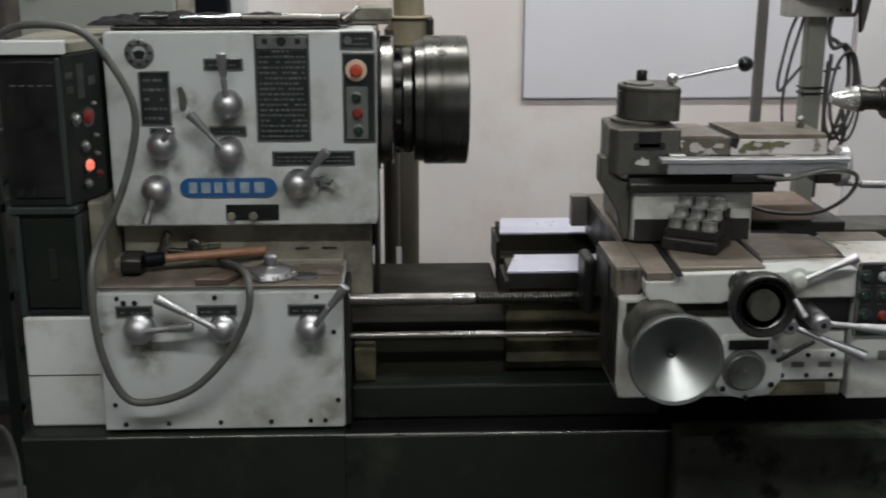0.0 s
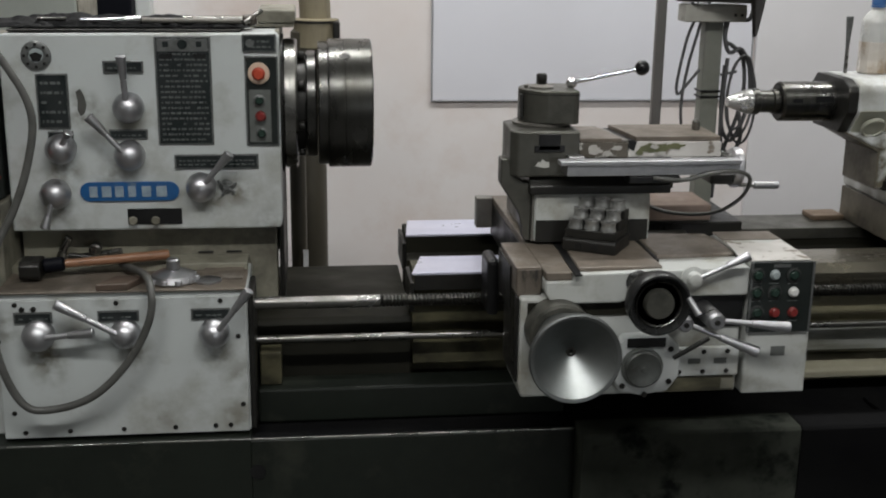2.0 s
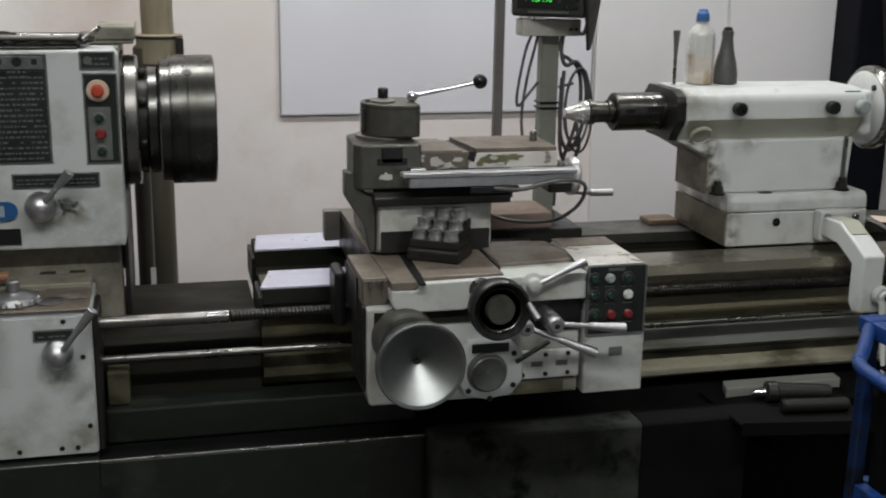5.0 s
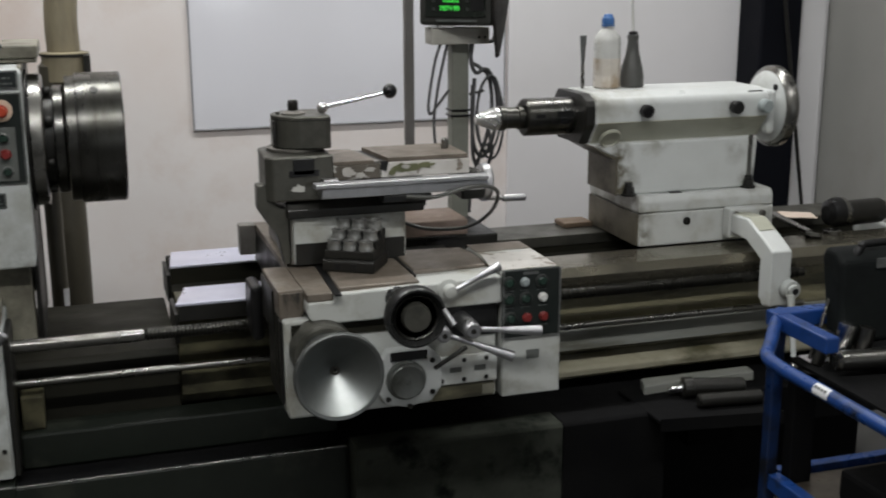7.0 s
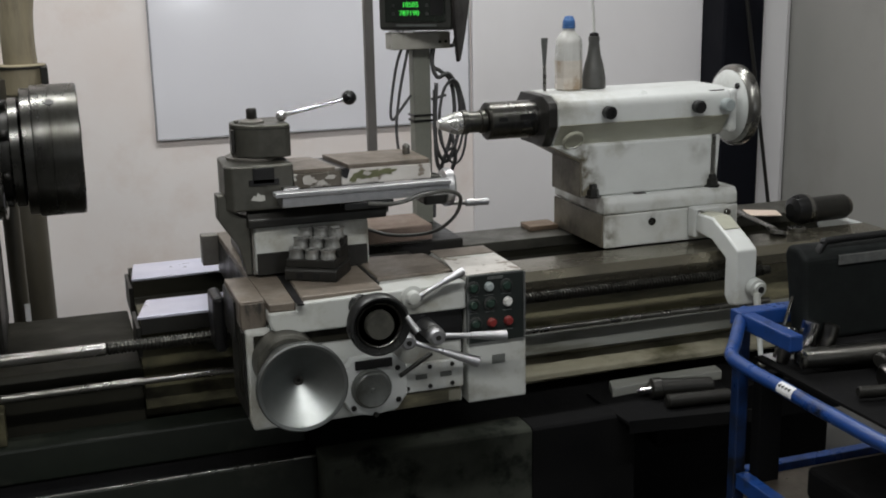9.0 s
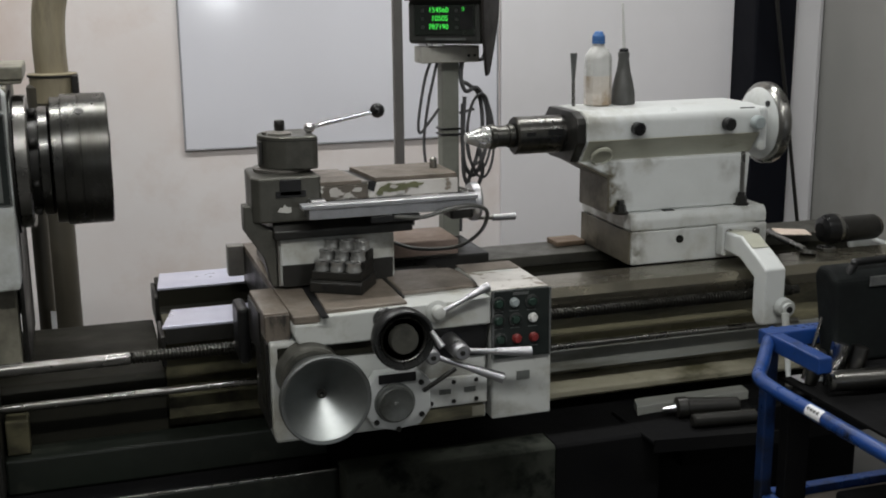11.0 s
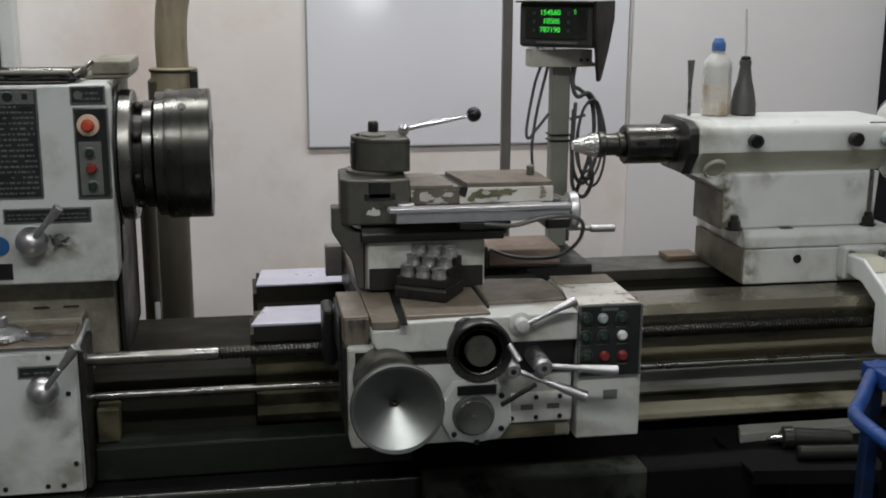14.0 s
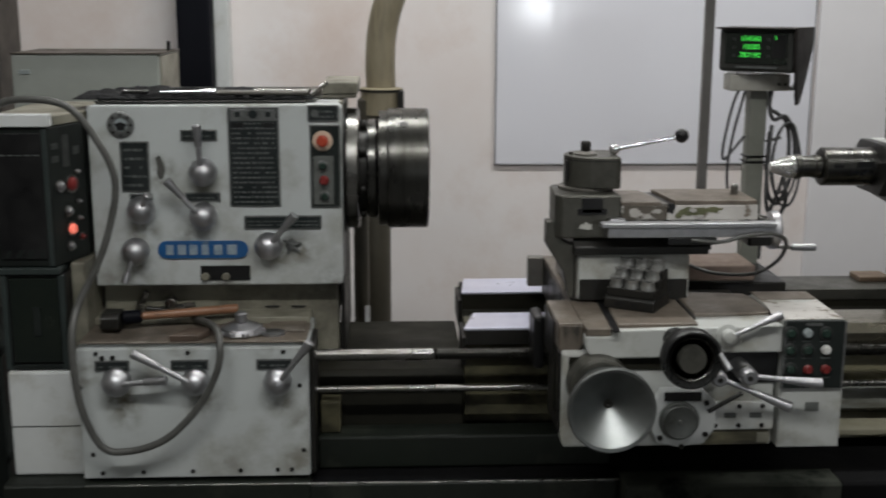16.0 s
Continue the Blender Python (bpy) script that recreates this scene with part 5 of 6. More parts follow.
for fx, fz, rx, rz in ((0.628, 1.106, 0.016, 0.011), (0.655, 1.100, 0.010, 0.007), (0.676, 1.110, 0.012, 0.006)):
    part("paint_flake", flake(fx, fz, rx, rz, int(fx * 1000), 2.3328 - 0.01 * (fx - 0.62)), PALEFLAKE, t, "pale flake of old paint")
part("under_body", box(0.5945, 0.80, 2.345, 2.50, 1.0505, 1.0895, 0.003), IRON, t)
for k in range(4):
    part("hole", rod((0.60 + 0.055 * k, 2.346, 1.058), (0.60 + 0.055 * k, 2.338, 1.058), 0.010), BLACK, t)
part("left_bracket", prism("y", [(0.430, 1.087), (0.446, 1.087), (0.458, 1.052), (0.480, 1.036), (0.497, 1.030), (0.497, 0.908), (0.484, 0.908), (0.470, 0.970), (0.430, 1.033)], 2.345, 2.385, 0.003), POSTMETAL, t, "grey bracket sloping down from the slide head")
part("oiler", rod((0.875, 2.42, 1.134), (0.875, 2.42, 1.147), 0.009), STEEL, t)
part("oiler_cap", ball((0.875, 2.42, 1.150), 0.009), STEEL, t)
sc = part("scale_rail", box(0.541, 0.93, 2.268, 2.30, 1.085, 1.095, 0.002), ALU, t, "aluminium scale rail")
part("scale_body", box(0.556, 0.928, 2.274, 2.331, 1.062, 1.0845, 0.002), ALU_DULL, sc)
part("scale_bracket", box(0.565, 0.60, 2.301, 2.327, 1.06, 1.098, 0.002), ALU_DULL, sc)
part("reader_head", box(0.69, 0.80, 2.276, 2.32, 1.045, 1.0612, 0.003), BLACK, sc)
part("wheel_shaft", rod((0.9055, 2.42, 1.085), (0.968, 2.42, 1.062), 0.014), STEEL, t)
wh = part("feed_wheel", turn((0.955, 2.42, 1.050), (1, 0, -0.05), [(0, 0.018), (0.006, 0.042), (0.012, 0.045), (0.022, 0.045), (0.026, 0.042), (0.026, 0.015)], 40), ALU_DULL, t, "small aluminium feed wheel")
part("crank", rod((0.975, 2.40, 1.014), (1.012, 2.40, 1.012), 0.005), STEEL, wh)
part("crank_grip", rod((1.010, 2.40, 1.012), (1.068, 2.40, 1.011), 0.0085), ALU_DULL, wh, "aluminium crank grip")
part("end_bracket", box(0.90, 0.955, 2.37, 2.46, 1.02, 1.062, 0.006), IRON, t)
solo("signal_cable", tube([(0.74, 2.27, 1.058), (0.80, 2.26, 1.055), (0.86, 2.26, 1.068), (0.92, 2.27, 1.070), (0.965, 2.31, 1.045), (0.985, 2.40, 0.985), (0.975, 2.50, 0.93), (0.94, 2.56, 0.908), (0.88, 2.60, 0.905), (0.83, 2.62, 0.92)], 0.0045), HOSE, "thin grey signal cable hanging from the scale", "cable", (0.88, 2.6, 0.9))

# tool post
t = thing("tool_post", (0.535, 2.44, 1.152), "dark steel quick-change tool post with a clamping lever", "tool post")
part("foot_ring", turn((0.533, 2.44, 1.1475), (0, 0, 1), [(0, 0.064), (0.002, 0.065), (0.006, 0.065), (0.0078, 0.060)], 40), WORNGREY, t)
P = [(0.600, 2.372), (0.600, 2.50), (0.588, 2.510)] + [(0.540 + 0.060 * math.cos(a), 2.440 + 0.068 * math.sin(a)) for a in [math.pi * (0.55 + 0.9 * k / 12) for k in range(13)]] + [(0.588, 2.366)]
part("post_body", prism("z", P, 1.1555, 1.226, 0.003), POSTMETAL, t)
part("body_seam", prism("z", [(0.5 + (q[0] - 0.5) * 1.006, 2.44 + (q[1] - 2.44) * 1.008) for q in P], 1.2165, 1.2185), IRON, t, "dark seam round the post")
part("top_washer", turn((0.528, 2.43, 1.2265), (0, 0, 1), [(0, 0.026), (0.003, 0.026), (0.006, 0.018), (0.008, 0.013)], 28), WORNGREY, t)
part("nut", turn((0.528, 2.43, 1.234), (0, 0, 1), [(0, 0.0115), (0.020, 0.0115), (0.023, 0.009)], 6), IRON, t)
lv = part("clamp_lever", rod((0.594, 2.43, 1.238), (0.735, 2.425, 1.266), 0.0055, 0.0045), BRIGHT, t, "bright clamping lever")
part("ball_joint", ball((0.594, 2.43, 1.237), 0.0125), BRIGHT, lv)
part("knob", ball((0.747, 2.424, 1.269), 0.0165), BLACK, lv, "black ball knob")
part("post_pin", rod((0.494, 2.43, 1.2265), (0.494, 2.43, 1.233), 0.005), STEEL, t)
part("post_slot", box(0.4775, 0.4845, 2.405, 2.43, 1.166, 1.215, 0.001), IRON, t)

# stepped block on the cross slide with rows of shiny cups
t = thing("insert_block", (0.625, 2.28, 0.90), "oily stepped steel block holding three rows of shiny cups", "tool block")
M = Matrix.Translation((0.628, 2.285, 0.907)) @ Matrix.Rotation(radians(-32), 4, "Z")


def put(bm):
    bmesh.ops.transform(bm, matrix=M, verts=bm.verts)
    return bm


part("base", put(prism("x", [(-0.052, 0.0), (0.050, 0.0), (0.050, 0.028), (-0.046, 0.028), (-0.052, 0.022)], -0.058, 0.058, 0.003)), IRON, t, "dark oily base")
steps = bmesh.new()
for k in range(3):
    box(-0.054, 0.054, -0.047 + 0.031 * k, 0.048, 0.0285 + 0.017 * k, 0.0454 + 0.017 * k, 0.0015, steps)
part("stepped_body", put(steps), IRON, t)
SPOOL = [(0, 0.0168), (0.005, 0.0166), (0.009, 0.0152), (0.014, 0.0152), (0.019, 0.0168), (0.0200, 0.0168), (0.0200, 0.0125), (0.015, 0.0115), (0.015, 0.0)]
for k in range(3):
    for j in range(3):
        at = (-0.036 + 0.035 * j, -0.030 + 0.031 * k, 0.0456 + 0.017 * k)
        cup = part("cup", put(turn(at, (0, 0, 1), SPOOL, 20)), POCKET, t, "shiny worn steel cup")
        part("bore", put(turn((at[0], at[1], at[2] + 0.0152), (0, 0, 1), [(0, 0.0112), (0.001, 0.0112)], 16)), BLACK, cup)
for j in range(2):
    part("socket_hole", put(box(-0.030 + 0.036 * j, -0.016 + 0.036 * j, -0.0532, -0.0516, 0.006, 0.019, 0.001)), BLACK, t, "square dark hole")

# ---------------------------------------------------------------- readout on its post
t = thing("readout_stand", (1.083, 2.95, 0.8), "grey-green square post carrying the digital readout", "post")
part("post", box(1.060, 1.108, 2.928, 2.972, 0.849, 1.333, 0.003), mat("post_paint", (0.20, 0.205, 0.175), (0.15, 0.155, 0.13), 0.5, scale=6, grime=(0.08, 0.08, 0.06), amount=0.4, spread=0.2), t)
part("bracket", box(0.992, 1.156, 2.895, 2.96, 1.334, 1.378, 0.003), mat("pale_bracket_paint", (0.42, 0.41, 0.37), (0.33, 0.32, 0.28), 0.5, scale=9, grime=(0.16, 0.15, 0.12), amount=0.43, spread=0.2, grime_scale=14), t, "beige mounting bracket")
for bx in (1.125, 1.142):
    part("screw", rod((bx, 2.895, 1.352), (bx, 2.891, 1.352), 0.004, seg=8), IRON, t)
for bz in (1.135, 1.15):
    part("tie", box(1.056, 1.112, 2.924, 2.976, bz, bz + 0.005, 0.001), BLACK, t, "black cable tie")
t = thing("digital_readout", (1.05, 2.9, 1.379), "dark digital readout with green digits under a hood", "display")
t.rotation_euler = (0, 0, radians(-36))
part("case", box(0.970, 1.172, 2.86, 2.985, 1.386, 1.500, 0.010), CASEGREY, t, "dark grey case")
part("screen", box(0.990, 1.156, 2.856, 2.8595, 1.408, 1.488, 0.002), SCREEN, t, "black display window")
hood = prism("x", [(2.84, 1.5025), (2.992, 1.5025), (2.996, 1.498), (2.996, 1.47), (2.994, 1.42), (2.990, 1.39), (2.987, 1.5), (2.84, 1.498)], 0.967, 1.174, 0.002)
part("hood", hood, HOODBROWN, t, "black sheet hood")
part("hood_side", prism("x", [(2.845, 1.504), (2.998, 1.504), (2.998, 1.455), (2.955, 1.375), (2.905, 1.305), (2.885, 1.302), (2.872, 1.34), (2.862, 1.385), (2.852, 1.41)], 1.1745, 1.183, 0.003), HOODBROWN, t, "black side sheet sweeping down")
part("key_field", box(1.116, 1.152, 2.8548, 2.856, 1.425, 1.484, 0), BLACK, t)
part("lower_strip", box(1.02, 1.13, 2.8560, 2.8598, 1.396, 1.402, 0), LETTER, t)
for k, (txt, dx) in enumerate((("154560", 0.0), ("10505", 0.008), ("787190", 0.0))):
    writing("digits", txt, 0.0185, Matrix.Translation((1.030 + dx, 2.8545, 1.468 - 0.0215 * k)) @ Matrix.Rotation(radians(90), 4, "X"), DIGIT, t)
writing("digits", "S", 0.014, Matrix.Translation((1.122, 2.8535, 1.472)) @ Matrix.Rotation(radians(90), 4, "X"), DIGIT, t)
for k in range(3):
    part("axis_key", box(1.010, 1.017, 2.8545, 2.856, 1.468 - 0.0215 * k, 1.476 - 0.0215 * k, 0), DARKRING, t)
    part("axis_key", box(1.103, 1.110, 2.8545, 2.856, 1.468 - 0.0215 * k, 1.476 - 0.0215 * k, 0), DARKRING, t)
for x0, w2 in ((0.995, 0.022), (1.023, 0.010), (1.037, 0.025)):
    part("plug", box(x0, x0 + w2, 2.868, 2.89, 1.380, 1.3875, 0.001), STICKER, t)

for k, pts in enumerate((
        [(1.04, 2.91, 1.375), (1.015, 2.92, 1.31), (1.004, 2.93, 1.25), (0.992, 2.93, 1.17), (0.998, 2.93, 1.145), (1.02, 2.93, 1.17), (1.05, 2.925, 1.21)],
        [(1.05, 2.91, 1.375), (1.035, 2.92, 1.30), (1.02, 2.93, 1.22), (1.008, 2.93, 1.13), (1.012, 2.93, 1.06), (1.03, 2.93, 0.98)],
        [(1.12, 2.93, 1.375), (1.11, 2.92, 1.30), (1.125, 2.92, 1.255), (1.16, 2.925, 1.262), (1.188, 2.93, 1.21), (1.192, 2.93, 1.13), (1.175, 2.93, 1.06), (1.15, 2.93, 1.02), (1.125, 2.93, 1.05), (1.118, 2.93, 1.12), (1.12, 2.93, 1.22)],
        [(1.13, 2.94, 1.375), (1.118, 2.94, 1.29), (1.14, 2.94, 1.27), (1.172, 2.945, 1.24), (1.182, 2.945, 1.16), (1.168, 2.945, 1.08), (1.14, 2.945, 1.0), (1.12, 2.945, 0.93), (1.115, 2.945, 0.86)],
        [(1.145, 2.92, 1.375), (1.155, 2.92, 1.345), (1.175, 2.925, 1.34), (1.185, 2.93, 1.37), (1.175, 2.94, 1.40)],
        [(1.12, 2.915, 1.24), (1.115, 2.915, 1.14), (1.118, 2.915, 1.02), (1.15, 2.92, 0.985), (1.175, 2.925, 1.03), (1.165, 2.925, 1.10)])):
    solo("black_cable", tube(pts, 0.0055 if k > 1 else 0.004), RUBBER, "black cable looped beside the readout post", "cable", (1.1, 2.93, 0.86), "readout cables")
coil = thing("cable_coil", (1.165, 2.915, 1.02), "coil of thin black cable hanging beside the readout post", "cable")
for k in range(3):
    cx, cz, rx, rz, tilt = 1.160 + 0.006 * k, 1.150 - 0.012 * k, 0.034 + 0.003 * k, 0.098 + 0.008 * k, 0.10 - 0.07 * k
    loop = []
    for j in range(15):
        a = math.tau * j / 14
        px, pz = rx * math.sin(a), rz * math.cos(a)
        loop.append((cx + px * math.cos(tilt) + pz * math.sin(tilt), 2.918 + 0.006 * k + 0.004 * math.sin(a), cz - px * math.sin(tilt) + pz * math.cos(tilt)))
    part("strand", tube(loop, 0.0036), RUBBER, coil)
part("tie", rod((1.108, 2.926, 1.195), (1.150, 2.922, 1.205), 0.004), RUBBER, coil)
solo("upright_tube", box(0.914, 0.938, 2.878, 2.902, 0.849, 2.2, 0.003), mat("tube_paint", (0.165, 0.155, 0.145), (0.125, 0.118, 0.11), 0.45, 0.4, scale=5), "grey square steel upright behind the carriage", "post", (0.926, 2.89, 0.848))

# ---------------------------------------------------------------- tailstock
# Left-end spots mix grime with the dark fade of the rounded end.
TAILPAINT = stained("tailstock_stained_paint", [(x - 1.65, z - 0.797, k) for x, z, k in (
    (1.45, 1.05, 0.95), (1.455, 1.00, 0.95), (1.455, 0.955, 0.95), (1.475, 0.97, 0.8), (1.50, 0.88, 0.6), (1.50, 0.83, 0.9), (1.505, 0.81, 0.7), (1.413, 1.098, 0.9), (1.39, 1.08, 0.7), (1.38, 1.19, 0.35),
    (1.845, 0.955, 0.6), (1.47, 0.93, 0.8), (1.64, 0.87, 0.3), (1.80, 1.04, 0.35), (1.90, 0.84, 0.5), (1.57, 1.085, 0.4))], 0.045, PAINT_CLEAN)
t = thing("tailstock", (1.65, 2.78, 0.797), "off-white tailstock with a steel quill and a live centre", "tailstock")
barrel = [(2.700, 1.214), (2.664, 1.200), (2.656, 1.184), (2.656, 1.135), (2.680, 1.108), (2.700, 1.080), (2.85, 1.080), (2.885, 1.12), (2.885, 1.18), (2.85, 1.214)]
part("barrel", prism("x", barrel, 1.366, 1.885, 0.006), TAILPAINT, t, "off-white tailstock barrel")
part("nose_plate", prism("x", [(p[0] if p[0] > 2.7 else p[0] + 0.002, p[1] - 0.002) for p in barrel], 1.340, 1.3655, 0.003), IRON, t, "dark steel nose plate")
part("neck", prism("y", [(1.358, 1.0795), (1.87, 1.0795), (1.862, 0.9365), (1.447, 0.9365), (1.447, 1.035)], 2.676, 2.86, 0.006), TAILPAINT, t, "off-white tailstock body")
part("neck_end", prism("y", [(1.441, 0.9365), (1.4465, 0.9365), (1.4465, 1.036), (1.362, 1.078), (1.357, 1.076), (1.441, 1.031)], 2.680, 2.86, 0.001), SHADED_END, t, "grimy end face, darkened for its shadow")
part("upper_base", prism("x", [(2.640, 0.8905), (2.640, 0.920), (2.652, 0.936), (2.95, 0.936), (2.96, 0.92), (2.96, 0.8905)], 1.494, 1.908, 0.005), TAILPAINT, t, "off-white upper base")
part("lower_base", box(1.497, 1.912, 2.642, 2.96, 0.797, 0.8895, 0.005), TAILPAINT, t, "off-white lower base")
part("base_end", box(1.4915, 1.4965, 2.648, 2.955, 0.800, 0.888, 0.001), SHADED_END, t, "grimy brown base end, darkened for its shadow")
part("stained_edge", prism("x", [(2.6545, 1.137), (2.678, 1.107), (2.6985, 1.0795), (2.700, 1.0825), (2.681, 1.1085), (2.657, 1.139)], 1.372, 1.880), OLIVE, t, "oil-yellowed slanting lower edge")
for bx, r, m in ((1.504, 0.0175, BLACK), (1.773, 0.0175, BLACK), (1.862, 0.0185, GREYB)):
    part("clamp_knob", turn((bx, 2.656, 1.167), (0, -1, 0), [(0, r * 0.6), (0.010, r * 0.6), (0.011, r), (0.030, r), (0.034, r * 0.8), (0.034, 0)], 20), m, t)
part("round_boss", turn((1.413, 2.668, 1.098), (0, -0.8, -0.6), [(0, 0.030), (0.008, 0.030), (0.010, 0.026), (0.006, 0.024), (0.006, 0)], 28), OLIVE, t, "round oil-stained plug")
part("plug", turn((1.640, 2.642, 0.861), (0, -1, 0), [(0, 0.011), (0.002, 0.011), (0.002, 0.006), (-0.002, 0.005)], 20), IRON, t)
part("slot_mark", box(1.60, 1.632, 2.66, 2.68, 0.9362, 0.938, 0), BLACK, t)
part("end_cap", box(1.8855, 1.912, 2.662, 2.88, 1.085, 1.206, 0.010), PAINT_CLEAN, t)
part("name_strip", box(1.828, 1.872, 2.671, 2.676, 1.2025, 1.2055, 0), IRON, t)
for bx in (1.476, 1.845):
    b = part("clamp_bolt", turn((bx, 2.672, 0.9362), (0, 0, 1), [(0, 0.022), (0.005, 0.022), (0.006, 0.017), (0.022, 0.015), (0.024, 0.011), (0.036, 0.010)], 6), IRON, t, "dark clamping nut")
part("tall_bolt", rod((1.845, 2.672, 0.97), (1.845, 2.672, 1.085), 0.006), STEEL, t)
wq = part("tail_wheel", turn((1.935, AX, AZ), (1, 0, 0), [(0, 0.03), (0.004, 0.070), (0.012, 0.096), (0.016, 0.1025), (0.030, 0.1025), (0.022, 0.03)], 56), PAINT_CLEAN, t, "round off-white tailstock handwheel")
part("wheel_rim", turn((1.950, AX, AZ), (1, 0, 0), [(0, 0.103), (0.006, 0.111), (0.012, 0.115), (0.030, 0.115), (0.036, 0.110), (0.030, 0.103)], 56), STEEL, wq, "worn bare steel rim")
part("wheel_shaft", rod((1.9125, AX, AZ), (1.96, AX, AZ), 0.03), STEEL, wq)
part("wheel_hole", rod((1.9452, AX - 0.055, AZ + 0.060), (1.938, AX - 0.055, AZ + 0.060), 0.009), BLACK, wq)
part("quill", turn((1.205, AX, AZ), (1, 0, 0), [(0, 0.046), (0.004, 0.050), (0.135, 0.050)], 48), CHUCK, t, "oily steel quill")
part("keyway", box(1.285, 1.33, 2.7185, 2.7225, 1.150, 1.166, 0), BLACK, t)
part("keyway", box(1.225, 1.25, 2.7185, 2.7225, 1.150, 1.160, 0), BLACK, t)
part("centre_body", turn((1.135, AX, AZ), (1, 0, 0), [(0, 0.030), (0.002, 0.032)], 36), CHUCK, t)
part("centre_ring", rod((1.136, AX, AZ), (1.153, AX, AZ), 0.033, seg=36, cap=0.06), CHUCK, t, "dark ring of the live centre")
part("centre_neck", rod((1.1535, AX, AZ), (1.187, AX, AZ), 0.028, seg=36, cap=0.04), CHUCK, t)
part("centre_collar", rod((1.1875, AX, AZ), (1.2045, AX, AZ), 0.031, seg=36, cap=0.06), CHUCK, t)
part("centre_tip", rod((1.072, AX, AZ), (1.120, AX, AZ), 0.0125, 0.0295, seg=40, cap=0.06), TIP, t, "bright conical centre tip")
part("centre_base", rod((1.1205, AX, AZ), (1.1345, AX, AZ), 0.0305, seg=40, cap=0.05), TIP, t)

TZ = 1.2145
BOTTLE_TOP = mat("clear_cloudy_plastic", (0.60, 0.60, 0.58), (0.50, 0.50, 0.47), 0.3, scale=12, grime=(0.30, 0.25, 0.19), amount=0.45, spread=0.2, grime_scale=14)
t = thing("plastic_bottle", (1.462, 2.80, TZ), "cloudy plastic bottle of oil with a blue cap on the tailstock", "bottle")
part("body", turn((1.462, 2.80, TZ), (0, 0, 1), [(0, 0.034), (0.004, 0.0375), (0.03, 0.0375), (0.034, 0.0365), (0.038, 0.0375), (0.080, 0.0375)], 10), BOTTLE, t, "cream oil-filled lower half")
part("shoulder", turn((1.462, 2.80, TZ + 0.0802), (0, 0, 1), [(0, 0.0373), (0.044, 0.0365), (0.056, 0.034), (0.070, 0.024), (0.078, 0.016), (0.090, 0.016)], 10), BOTTLE_TOP, t, "clear cloudy upper half")
cap = [(0, 0.0165), (0.003, 0.0175), (0.016, 0.0165), (0.020, 0.013), (0.026, 0.0115), (0.028, 0)]
part("cap", turn((1.462, 2.80, TZ + 0.1705), (0, 0, 1), cap, 20), BLUECAP, t, "blue screw cap")
part("neck_ring", turn((1.462, 2.80, TZ + 0.1655), (0, 0, 1), [(0, 0.018), (0.0045, 0.018)], 20), BLUECAP, t)
t = thing("oil_can", (1.538, 2.80, TZ), "dark grey oil can with a thin white spout", "oil can")
part("body", turn((1.538, 2.80, TZ), (0, 0, 1), [(0, 0.030), (0.003, 0.033), (0.03, 0.0325), (0.06, 0.027), (0.09, 0.019), (0.125, 0.014), (0.130, 0.016), (0.140, 0.0155), (0.142, 0.008)], 28), CANGREY, t)
part("pump_top", turn((1.538, 2.80, TZ + 0.142), (0, 0, 1), [(0, 0.013), (0.006, 0.012), (0.009, 0.006)], 16), BLACK, t, "black pump top")
part("spout", rod((1.538, 2.80, TZ + 0.150), (1.531, 2.80, TZ + 0.270), 0.0042, 0.0034), WHITEB, t, "thin white spout")
t = thing("scraper", (1.390, 2.80, TZ), "flat grey scraper standing in the tailstock top", "scraper")
part("blade", prism("y", [(1.386, TZ + 0.066), (1.394, TZ + 0.066), (1.400, TZ + 0.142), (1.380, TZ + 0.142)], 2.797, 2.803, 0.002), LIGHTPLATE, t)
part("shaft", rod((1.391, 2.80, TZ), (1.390, 2.80, TZ + 0.067), 0.0048), STEEL, t)
solo("wood_block", box(1.400, 1.49, 2.92, 2.995, 0.796, 0.811, 0.003), WOODLIGHT, "flat worn wooden block on the rear way", "wood", (1.42, 2.93, 0.796))

# lead-screw bracket at the tail end of the bed
t = thing("screw_bracket", (1.75, 2.45, 0.68), "off-white cast bracket holding the lead screw end", "bracket")
part("flange", box(1.749, 1.866, 2.602, 2.638, 0.812, 0.895, 0.005), PAINT_CLEAN, t)
part("arm", prism("x", [(2.6015, 0.882), (2.52, 0.885), (2.43, 0.842), (2.395, 0.822), (2.395, 0.675), (2.43, 0.668), (2.452, 0.69), (2.452, 0.79), (2.52, 0.825), (2.6015, 0.83)], 1.752, 1.812, 0.006), PAINT_CLEAN, t, "off-white bracket arm")
part("stained_top", prism("x", [(2.60, 0.8822), (2.52, 0.8852), (2.47, 0.8622), (2.47, 0.864), (2.52, 0.887), (2.60, 0.884)], 1.758, 1.806), OLIVE, t, "oil-stained top of the arm")
for bx, bz in ((1.765, 0.880), (1.848, 0.878), (1.848, 0.83)):
    part("bolt", rod((bx, 2.602, bz), (bx, 2.590, bz), 0.009), STEEL, t)
part("end_nut", turn((1.803, 2.390, 0.722), (0, -1, 0), [(0, 0.026), (0.02, 0.024), (0.022, 0.017), (0.03, 0.016), (0.03, 0)], 24), PAINT, t)
part("socket", rod((1.803, 2.360, 0.722), (1.803, 2.357, 0.722), 0.009), BLACK, t)
lv = part("trip_lever", rod((1.79, 2.358, 0.715), (1.776, 2.305, 0.548), 0.010, 0.006), PAINT, t, "pale trip lever hanging down")
part("lever_ball", ball((1.776, 2.304, 0.541), 0.010), STEEL, lv)

